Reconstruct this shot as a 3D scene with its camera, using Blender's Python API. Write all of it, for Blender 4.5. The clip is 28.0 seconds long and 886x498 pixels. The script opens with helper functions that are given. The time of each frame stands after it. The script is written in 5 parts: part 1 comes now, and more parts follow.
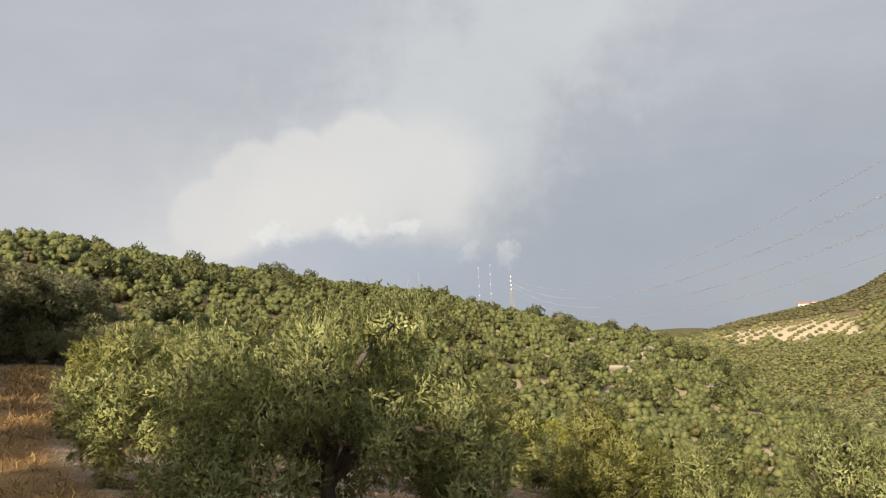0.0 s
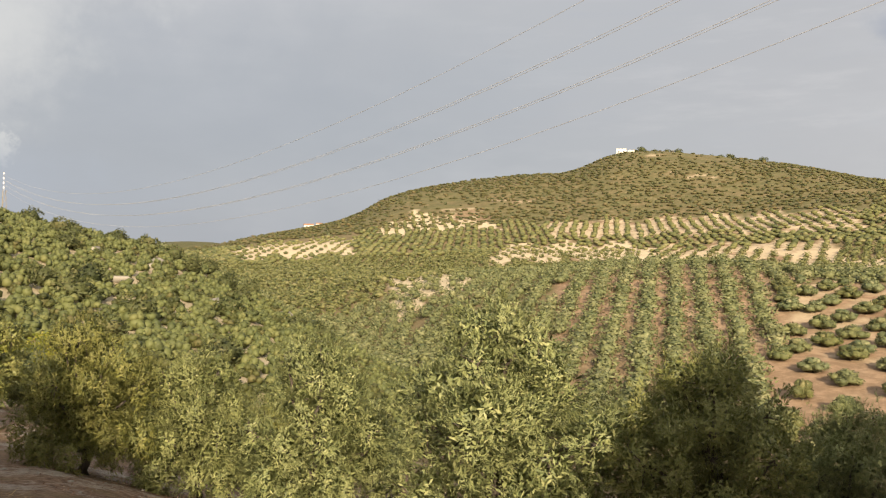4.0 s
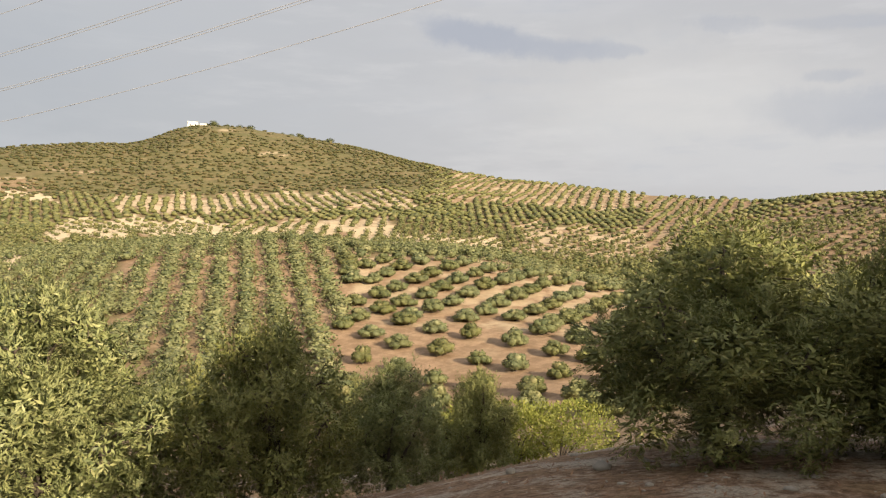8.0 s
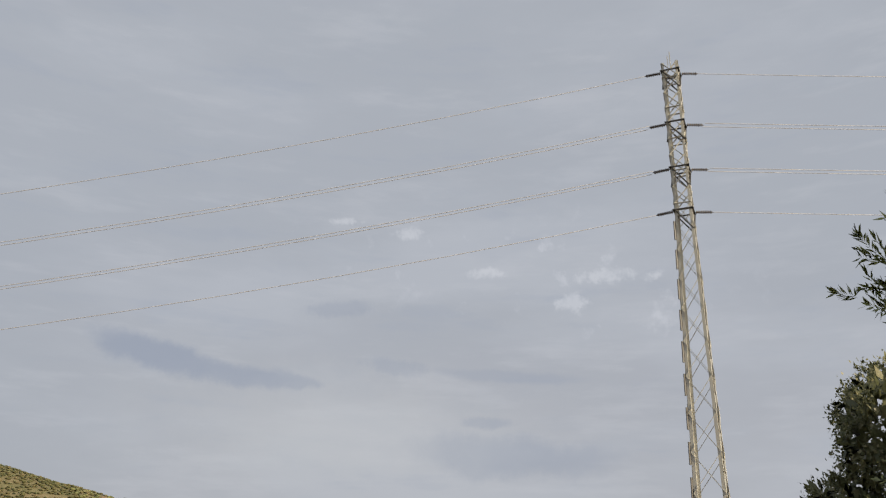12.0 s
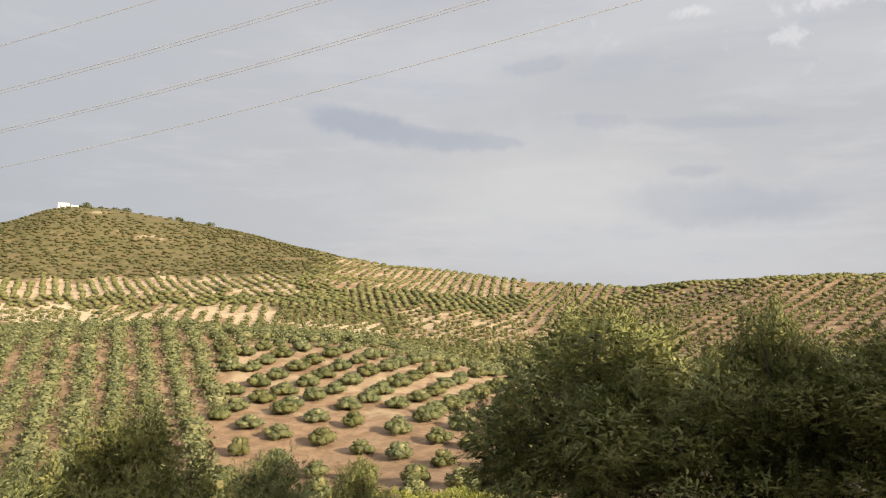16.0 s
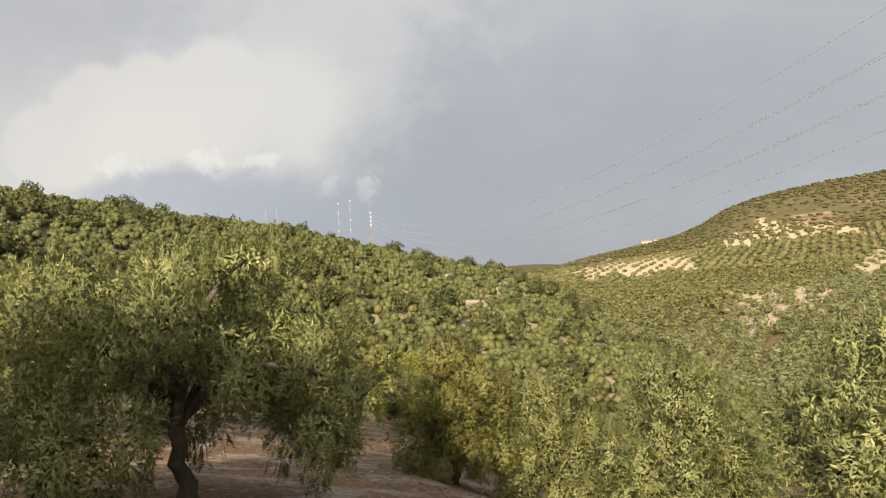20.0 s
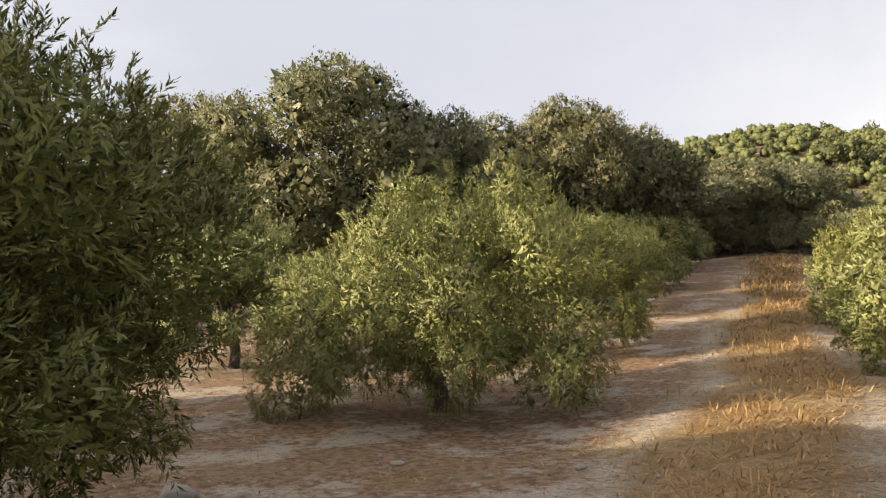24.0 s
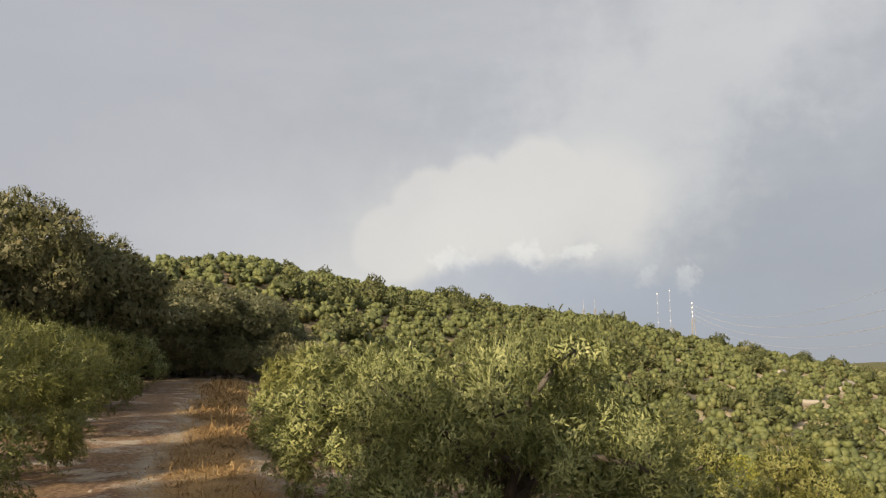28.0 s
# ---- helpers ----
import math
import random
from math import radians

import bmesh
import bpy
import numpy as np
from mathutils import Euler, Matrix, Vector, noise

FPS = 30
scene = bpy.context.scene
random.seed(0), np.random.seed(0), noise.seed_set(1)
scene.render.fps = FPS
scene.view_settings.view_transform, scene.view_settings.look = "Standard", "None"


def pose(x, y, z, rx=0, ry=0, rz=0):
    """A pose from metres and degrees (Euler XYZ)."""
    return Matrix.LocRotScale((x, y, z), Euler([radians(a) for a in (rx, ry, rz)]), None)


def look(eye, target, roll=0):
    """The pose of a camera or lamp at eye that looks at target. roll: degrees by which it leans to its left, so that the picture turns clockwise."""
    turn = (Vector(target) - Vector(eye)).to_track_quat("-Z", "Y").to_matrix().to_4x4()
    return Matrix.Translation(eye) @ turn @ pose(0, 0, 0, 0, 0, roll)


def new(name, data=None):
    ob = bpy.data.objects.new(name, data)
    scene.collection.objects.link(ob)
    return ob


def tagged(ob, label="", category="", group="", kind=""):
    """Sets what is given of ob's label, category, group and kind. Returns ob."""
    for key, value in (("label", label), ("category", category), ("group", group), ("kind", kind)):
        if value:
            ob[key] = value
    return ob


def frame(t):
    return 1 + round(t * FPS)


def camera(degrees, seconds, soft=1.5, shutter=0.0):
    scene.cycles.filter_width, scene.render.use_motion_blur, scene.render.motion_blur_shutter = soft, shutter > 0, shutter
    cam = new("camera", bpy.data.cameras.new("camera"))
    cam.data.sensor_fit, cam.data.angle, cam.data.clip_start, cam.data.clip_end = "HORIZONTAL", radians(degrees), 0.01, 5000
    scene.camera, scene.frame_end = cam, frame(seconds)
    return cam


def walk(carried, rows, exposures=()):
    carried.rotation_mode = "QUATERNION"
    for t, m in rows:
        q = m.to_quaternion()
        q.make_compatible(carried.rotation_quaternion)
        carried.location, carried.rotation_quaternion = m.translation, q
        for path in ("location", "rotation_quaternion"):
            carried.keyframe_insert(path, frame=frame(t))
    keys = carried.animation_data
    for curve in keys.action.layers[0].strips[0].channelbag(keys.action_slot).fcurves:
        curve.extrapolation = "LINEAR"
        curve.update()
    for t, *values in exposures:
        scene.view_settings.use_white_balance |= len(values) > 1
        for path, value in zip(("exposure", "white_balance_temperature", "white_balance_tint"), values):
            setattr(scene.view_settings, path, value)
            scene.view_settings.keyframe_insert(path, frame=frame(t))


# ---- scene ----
# The camera: held at arm's length by somebody who turns on the spot.
EYE, ARM = 1.6, 0.32
cam = camera(56.2, 28.0, soft=1.25)
TURNS = [  # seconds, yaw, pitch, roll
    (0.0, 0.25, 7.15, 1.99),
    (0.5, -1.64, 6.67, 1.43),
    (1.0, -4.25, 6.04, 1.16),
    (1.5, -8.28, 5.43, 0.41),
    (2.0, -13.19, 4.61, 0.29),
    (2.5, -17.80, 3.47, 0.42),
    (3.0, -22.50, 2.86, 0.30),
    (3.5, -27.81, 1.67, -0.05),
    (5.5, -44.01, -0.94, -0.91),
    (6.0, -48.00, -1.59, -0.94),
    (6.5, -51.73, -1.71, -1.10),
    (7.0, -55.18, -1.68, -0.90),
    (7.5, -58.22, -1.60, -0.73),
    (8.0, -61.39, -0.74, -0.37),
    (8.5, -66.86, 1.83, -0.84),
    (9.0, -75.79, 5.09, -1.89),
    (9.5, -80.00, 10.41, -1.96),
    (10.0, -82.20, 14.80, -1.41),
    (10.5, -83.44, 18.76, -1.22),
    (11.0, -83.79, 21.50, -1.57),
    (11.5, -83.77, 22.28, -1.44),
    (12.0, -83.66, 22.02, -1.19),
    (12.5, -83.57, 19.80, -1.00),
    (14.5, -81.03, 10.23, 0.34),
    (15.0, -78.53, 7.79, -0.02),
    (15.5, -74.03, 6.38, -0.16),
    (16.0, -69.38, 5.23, -0.23),
    (16.5, -64.85, 4.26, -0.40),
    (17.0, -60.54, 3.83, -0.58),
    (17.5, -56.11, 3.77, -0.05),
    (18.0, -46.41, 3.80, 1.16),
    (18.5, -35.38, 4.04, 1.58),
    (19.0, -26.93, 3.38, 2.02),
    (19.5, -18.23, 2.89, 2.03),
    (20.0, -9.41, 2.39, 2.18),
    (20.5, -1.53, 2.31, 2.58),
    (21.0, 4.87, 2.49, 2.41),
    (21.5, 13.35, 2.53, 3.13),
    (22.0, 22.75, 0.33, 4.68),
    (22.5, 30.61, -0.18, 5.30),
    (24.5, 49.76, 2.43, 3.50),
    (25.0, 46.15, 3.25, 3.28),
    (25.5, 39.40, 4.71, 2.95),
    (26.0, 33.70, 6.05, 2.57),
    (26.5, 28.76, 6.99, 2.04),
    (27.0, 23.30, 7.75, 1.17),
    (27.5, 16.96, 8.19, 0.67),
    (28.0, 12.12, 9.06, 0.14),
]


def held(yaw, pitch, roll):
    a = radians(yaw)
    return pose(-ARM * math.sin(a), ARM * math.cos(a), EYE, 90 + pitch, roll, yaw)


walk(cam, [(t, held(yaw, pitch, roll)) for t, yaw, pitch, roll in TURNS],
     [(0, 0.95, 6500, 10), (3, 1.0, 6600, 10), (6, 1.15, 6900, 10), (8, 1.15, 6750, 10), (9.5, 0.85, 6350, 10), (12, 0.75, 6250, 10), (14.5, 0.95, 6400, 10), (17, 1.15, 6750, 10),
      (20, 1.0, 6700, 10), (21.5, 1.0, 6750, 10), (22.5, 1.3, 7000, 10), (25, 1.58, 6300, 13), (26, 1.08, 6500, 12), (28, 0.9, 6600, 10)])

# ---- sky and sun ----
SUN_AZ, SUN_EL = -156.0, 21.0     # clockwise from +y, degrees
world = bpy.data.worlds.new("sky")
scene.world = world
world.use_nodes = True


class Nodes:
    """A short way to write node trees."""

    def __init__(self, tree):
        self.tree = tree
        tree.nodes.clear()

    def add(self, kind, **inputs):
        n = self.tree.nodes.new(kind)
        for key, value in inputs.items():
            self.put(n.inputs[key.replace("_", " ")], value)
        return n

    def put(self, socket, value):
        if isinstance(value, bpy.types.NodeSocket):
            self.tree.links.new(value, socket)
        else:
            socket.default_value = value

    def math(self, op, a, b=0.0, c=None, clamp=False):
        n = self.tree.nodes.new("ShaderNodeMath")
        n.operation, n.use_clamp = op, clamp
        self.put(n.inputs[0], a)
        self.put(n.inputs[1], b)
        if c is not None:
            self.put(n.inputs[2], c)
        return n.outputs[0]

    def vmath(self, op, a, b=(0, 0, 0)):
        n = self.tree.nodes.new("ShaderNodeVectorMath")
        n.operation = op
        self.put(n.inputs[0], a)
        self.put(n.inputs[1], b)
        return n.outputs["Value"] if op in ("DOT_PRODUCT", "LENGTH") else n.outputs[0]

    def mix(self, fac, a, b, kind="MIX"):
        n = self.tree.nodes.new("ShaderNodeMix")
        n.data_type, n.blend_type, n.clamp_factor = "RGBA", kind, True
        self.put(n.inputs[0], fac)
        self.put(n.inputs[6], a if isinstance(a, bpy.types.NodeSocket) else (*a, 1))
        self.put(n.inputs[7], b if isinstance(b, bpy.types.NodeSocket) else (*b, 1))
        return n.outputs[2]

    def noise(self, vector, scale, detail=4.0, rough=0.55, colour=False):
        n = self.add("ShaderNodeTexNoise", Vector=vector, Scale=scale, Detail=detail, Roughness=rough)
        return n.outputs["Color" if colour else "Fac"]

    def ramp(self, fac, lo, hi, a=0.0, b=1.0):
        n = self.tree.nodes.new("ShaderNodeMapRange")
        n.interpolation_type = "SMOOTHSTEP"
        for i, v in enumerate((fac, lo, hi, a, b)):
            self.put(n.inputs[i], v)
        return n.outputs[0]


def build_sky():
    g = Nodes(world.node_tree)
    way = g.add("ShaderNodeTexCoord").outputs["Generated"]
    sep = g.add("ShaderNodeSeparateXYZ", Vector=way)
    x, y, z = sep.outputs
    az = g.math("MULTIPLY", g.math("ARCTAN2", x, y), 57.2958)
    el = g.math("MULTIPLY", g.math("ARCSINE", z), 57.2958)
    sky = g.tree.nodes.new("ShaderNodeTexSky")
    sky.sky_type, sky.sun_disc = "NISHITA", False
    sky.sun_elevation, sky.sun_rotation = radians(SUN_EL), radians(SUN_AZ)
    sky.air_density, sky.dust_density = 1.2, 2.0
    clear = g.vmath("SCALE", sky.outputs[0])
    clear.node.inputs["Scale"].default_value = 0.10
    # noise stretched flat for the cloud sheets, and a finer one for ragged edges
    flat = g.vmath("MULTIPLY", way, (1.0, 1.0, 3.2))
    broad = g.noise(flat, 2.2, 5.0, 0.55)
    fine = g.noise(flat, 9.0, 6.0, 0.6)
    puff = g.noise(way, 26.0, 6.0, 0.62)
    ragx = g.math("MULTIPLY", g.math("SUBTRACT", g.noise(way, 11.0, 5.0, 0.6), 0.5), 1.0)
    ragy = g.math("MULTIPLY", g.math("SUBTRACT", g.noise(g.vmath("ADD", way, (7.3, 2.1, 4.4)), 11.0, 5.0, 0.6), 0.5), 1.0)

    finex = g.math("SUBTRACT", g.noise(way, 55.0, 5.0, 0.65), 0.5)
    finey = g.math("SUBTRACT", g.noise(g.vmath("ADD", way, (3.1, 5.7, 1.4)), 55.0, 5.0, 0.65), 0.5)

    def blob(a, e, wa, we, turn, soft, rag=1.0):
        """A cloud's outline: 1 inside an ellipse of the sky with ragged edges."""
        da = g.math("SUBTRACT", az, a)
        de = g.math("SUBTRACT", el, e)
        rx, ry = (finex, finey) if wa < 3.2 else (ragx, ragy)
        da = g.math("ADD", da, g.math("MULTIPLY", rx, rag * min(wa, 4 * we) * 2.6))
        de = g.math("ADD", de, g.math("MULTIPLY", ry, rag * we * 2.6))
        if wa >= 3.2:
            de = g.math("ADD", de, g.math("MULTIPLY", finey, rag * min(we, 1.5) * 1.2))
        c, s = math.cos(radians(turn)), math.sin(radians(turn))
        u = g.math("DIVIDE", g.math("ADD", g.math("MULTIPLY", da, c), g.math("MULTIPLY", de, s)), wa)
        v = g.math("DIVIDE", g.math("SUBTRACT", g.math("MULTIPLY", de, c), g.math("MULTIPLY", da, s)), we)
        r = g.math("SQRT", g.math("ADD", g.math("MULTIPLY", u, u), g.math("MULTIPLY", v, v)))
        return g.ramp(r, 1.0 + soft, 1.0 - soft)

    def dim(fac, k):
        return g.math("MULTIPLY", fac, k)

    # the veil: blue-grey low down, lighter and warmer higher
    veil = g.mix(g.ramp(el, 2.0, 26.0), (0.350, 0.370, 0.405), (0.405, 0.420, 0.450))
    veil = g.mix(dim(g.ramp(az, 30.0, 75.0), g.ramp(el, 26.0, 8.0)), veil, (0.415, 0.420, 0.445))
    veil = g.mix(dim(g.ramp(broad, 0.40, 0.66), 0.5), veil, (0.50, 0.51, 0.54))
    streak = g.noise(g.vmath("MULTIPLY", way, (1.0, 1.0, 5.5)), 6.0, 6.0, 0.6)
    veil = g.mix(dim(g.ramp(streak, 0.50, 0.72), dim(g.ramp(az, 20.0, 60.0), 0.3)), veil, (0.54, 0.54, 0.56))
    veil = g.mix(dim(g.ramp(streak, 0.46, 0.28), dim(g.ramp(az, 20.0, 60.0), 0.35)), veil, (0.36, 0.385, 0.44))
    veil = g.mix(dim(g.ramp(fine, 0.5, 0.75), 0.22), veil, (0.37, 0.395, 0.44))
    # dark rain sheet over the gap between the hills
    veil = g.mix(dim(blob(16, 7, 17, 9, 0, 0.8, 0.4), 0.65), veil, (0.300, 0.328, 0.375))
    # the light tower cloud and the light band that leans away from it
    veil = g.mix(dim(blob(8, 23, 26, 6, 40, 0.9, 0.5), 0.55), veil, (0.60, 0.61, 0.61))
    veil = g.mix(dim(blob(-27, 8, 16, 8, 0, 0.8, 0.4), 0.6), veil, (0.63, 0.62, 0.61))
    veil = g.mix(dim(blob(-6.0, 10.5, 12.5, 5.0, 18, 0.8, 0.5), 0.25), veil, (0.60, 0.60, 0.58))
    veil = g.mix(dim(blob(-13, 8.3, 7.0, 4.2, 15, 0.8, 0.5), 0.55), veil, (0.64, 0.63, 0.60))
    # its heaped heads, crisp towards the blue-grey above
    lumps = None
    for a, e, wa, we in ((-15.2, 9.6, 3.3, 2.6), (-12.6, 11.4, 3.3, 3.2), (-9.4, 11.9, 3.3, 3.6), (-5.2, 12.4, 4.2, 4.4), (-1.2, 12.2, 4.2, 4.0)):
        one = blob(a, e, wa, we, 10, 0.12 if a < -4 else 0.4, 0.16)
        lumps = one if lumps is None else g.math("MAXIMUM", lumps, one)
    veil = g.mix(dim(lumps, 0.62), veil, (0.665, 0.645, 0.615))
    veil = g.mix(dim(blob(-42, 14, 18, 16, 0, 0.9, 0.3), 0.75), veil, (0.40, 0.41, 0.455))
    # grey-blue bank under it with white heads
    for a, e, wa, we in ((-11.7, 8.2, 1.0, 0.75), (-10.2, 8.0, 0.8, 0.6), (-6.4, 8.6, 1.0, 0.8), (-2.7, 8.8, 1.15, 0.42), (1.7, 6.7, 0.75, 0.7), (4.4, 6.7, 0.7, 0.85)):
        veil = g.mix(dim(blob(a, e, wa, we, 8, 0.5, 1.5), 0.6 if a < 0 else 0.4), veil, (0.72, 0.715, 0.69))
    veil = g.mix(dim(blob(-8.5, 6.0, 8.2, 1.8, 3, 0.30, 0.6), 0.8), veil, (0.40, 0.425, 0.48))
    veil = g.mix(dim(blob(2.0, 5.0, 9.0, 2.2, -6, 0.8, 0.6), 0.7), veil, (0.34, 0.375, 0.44))
    # dark streaks and the bank over the wide slope
    for a, e, wa, we, turn, k in ((64.5, 13.6, 4.6, 0.85, -10, 0.8), (70.3, 12.7, 3.4, 0.7, -3, 0.8), (73.3, 12.5, 1.6, 0.4, 0, 0.7),
                                  (87.5, 8.1, 7.0, 1.15, -2, 0.5), (86.5, 10.2, 1.8, 0.35, 0, 0.55), (88, 13.3, 4.5, 0.4, -3, 0.35),
                                  (76, 17.6, 2.2, 0.5, 5, 0.35), (80, 13.8, 2.0, 0.5, -8, 0.35)):
        veil = g.mix(dim(blob(a, e, wa, we, turn, 0.45, 0.75), min(1.0, k * 1.15)), veil, (0.32, 0.345, 0.405))
    veil = g.mix(dim(blob(77, 9.6, 10, 3.2, 0, 0.85, 0.6), 0.35), veil, (0.56, 0.55, 0.535))
    # small white flecks high over the pylon's side
    flecks = g.math("MULTIPLY", g.ramp(puff, 0.56, 0.72), blob(88, 20.5, 13, 3.2, -8, 0.5, 0.8))
    veil = g.mix(dim(flecks, 0.45), veil, (0.63, 0.63, 0.66))
    for a, e, wa, we in ((80.6, 23.0, 0.9, 0.28), (75.8, 23.6, 0.9, 0.2), (86.7, 20.4, 0.9, 0.3), (92.3, 18.3, 0.8, 0.5), (94.5, 20.0, 1.5, 0.4), (98.5, 19.9, 0.7, 0.25)):
        veil = g.mix(dim(blob(a, e, wa, we, 3, 0.7, 1.9), 0.5), veil, (0.64, 0.64, 0.66))
    # bright haze round the sun, unseen behind the camera, added to lift shaded foliage
    sd = (math.sin(radians(SUN_AZ)) * math.cos(radians(SUN_EL)), math.cos(radians(SUN_AZ)) * math.cos(radians(SUN_EL)), math.sin(radians(SUN_EL)))
    near_sun = g.ramp(g.vmath("DOT_PRODUCT", way, sd), 0.32, 1.0)
    veil = g.mix(near_sun, veil, (1.15, 1.05, 0.95))
    cover = g.ramp(g.math("ADD", dim(broad, 0.6), 0.55), 0.3, 0.8, 0.75, 0.96)
    final = g.mix(cover, clear, veil)
    back = g.add("ShaderNodeBackground", Color=final, Strength=SKY)
    out = g.add("ShaderNodeOutputWorld")
    g.tree.links.new(back.outputs[0], out.inputs[0])


SKY = 0.62
build_sky()
sun = new("sun", bpy.data.lights.new("sun", "SUN"))
sun.data.energy, sun.data.angle, sun.data.color = 4.2, radians(0.8), (1.0, 0.83, 0.60)
_a, _e = radians(SUN_AZ), radians(SUN_EL)
sun.matrix_world = look((0, 0, 60), (-60 * math.sin(_a) * math.cos(_e), -60 * math.cos(_a) * math.cos(_e), 60 - 60 * math.sin(_e)))


# ---- materials ----
def material(name):
    m = bpy.data.materials.new(name)
    m.use_nodes = True
    return m, Nodes(m.node_tree)


def finish(g, shader, bump=None, strength=0.3, distance=0.02):
    out = g.add("ShaderNodeOutputMaterial")
    g.tree.links.new(shader.outputs[0], out.inputs[0])
    if bump is not None:
        b = g.add("ShaderNodeBump", Strength=strength, Distance=distance, Height=bump)
        for n in g.tree.nodes:
            if n.bl_idname == "ShaderNodeBsdfPrincipled":
                g.tree.links.new(b.outputs[0], n.inputs["Normal"])


def leaf_material(name, dark, mid, light, through_colour, see=0.3, rough=0.5, clump=1.3):
    m, g = material(name)
    isl = g.add("ShaderNodeNewGeometry").outputs["Random Per Island"]
    place = g.add("ShaderNodeNewGeometry").outputs["Position"]
    big = g.noise(place, clump, 3.0)
    c = g.mix(g.ramp(isl, 0.0, 0.6), dark, mid)
    c = g.mix(g.ramp(isl, 0.72, 1.0), c, light)
    c = g.mix(g.ramp(big, 0.35, 0.7, 0.0, 0.55), c, g.mix(0.5, c, light))
    rnd = g.add("ShaderNodeObjectInfo").outputs["Random"]
    hue = g.add("ShaderNodeHueSaturation", Hue=g.ramp(rnd, 0, 1, 0.485, 0.51), Saturation=g.ramp(rnd, 1, 0, 0.9, 1.1), Value=g.ramp(rnd, 0, 1, 0.88, 1.1), Color=c)
    p = g.add("ShaderNodeBsdfPrincipled", Base_Color=hue.outputs[0], Roughness=rough)
    p.inputs["Specular IOR Level"].default_value = 0.25
    t = g.add("ShaderNodeBsdfTranslucent", Color=(*through_colour, 1))
    s = g.tree.nodes.new("ShaderNodeMixShader")
    s.inputs[0].default_value = see
    g.tree.links.new(p.outputs[0], s.inputs[1])
    g.tree.links.new(t.outputs[0], s.inputs[2])
    finish(g, s)
    return m


OLIVE = leaf_material("olive_leaves", (0.096, 0.118, 0.044), (0.215, 0.229, 0.076), (0.33, 0.322, 0.132), (0.26, 0.31, 0.09), 0.14, 0.5)
FAROLIVE = leaf_material("olive_foliage_far", (0.070, 0.090, 0.040), (0.155, 0.168, 0.068), (0.235, 0.228, 0.112), (0.17, 0.2, 0.05), 0.12, 0.6, 0.12)
OAK = leaf_material("oak_leaves", (0.085, 0.098, 0.056), (0.165, 0.172, 0.090), (0.27, 0.245, 0.138), (0.20, 0.21, 0.09), 0.3, 0.45)
SCRUB = leaf_material("scrub_foliage", (0.035, 0.046, 0.018), (0.075, 0.088, 0.032), (0.140, 0.135, 0.058), (0.14, 0.16, 0.04), 0.12, 0.6, 0.08)
HILLTREE = leaf_material("hill_foliage", (0.066, 0.080, 0.028), (0.116, 0.130, 0.041), (0.155, 0.156, 0.052), (0.17, 0.2, 0.05), 0.12, 0.6, 0.33)
FARSCRUB = leaf_material("dry_scrub_foliage", (0.060, 0.068, 0.028), (0.105, 0.108, 0.045), (0.175, 0.150, 0.075), (0.14, 0.16, 0.04), 0.1, 0.7, 0.05)
BUSH = leaf_material("bush_leaves", (0.10, 0.13, 0.02), (0.20, 0.22, 0.035), (0.30, 0.27, 0.06), (0.3, 0.3, 0.04), 0.3, 0.5)
LITTER = leaf_material("fallen_leaves", (0.11, 0.055, 0.032), (0.26, 0.14, 0.075), (0.48, 0.37, 0.25), (0.2, 0.1, 0.05), 0.05, 0.8)
STRAW = leaf_material("straw", (0.21, 0.135, 0.055), (0.34, 0.232, 0.098), (0.48, 0.37, 0.19), (0.4, 0.3, 0.15), 0.08, 0.7)


def bark_material():
    m, g = material("bark")
    tex = g.add("ShaderNodeTexCoord").outputs["Object"]
    tall = g.vmath("MULTIPLY", tex, (1.0, 1.0, 0.25))
    n1 = g.noise(tall, 22.0, 6.0, 0.65)
    n2 = g.noise(tex, 3.0, 3.0)
    c = g.mix(n1, (0.035, 0.027, 0.020), (0.115, 0.092, 0.070))
    c = g.mix(g.ramp(n2, 0.5, 0.75, 0, 0.5), c, (0.15, 0.14, 0.12))
    p = g.add("ShaderNodeBsdfPrincipled", Base_Color=c, Roughness=0.9)
    finish(g, p, n1, 0.8, 0.03)
    return m


BARK = bark_material()


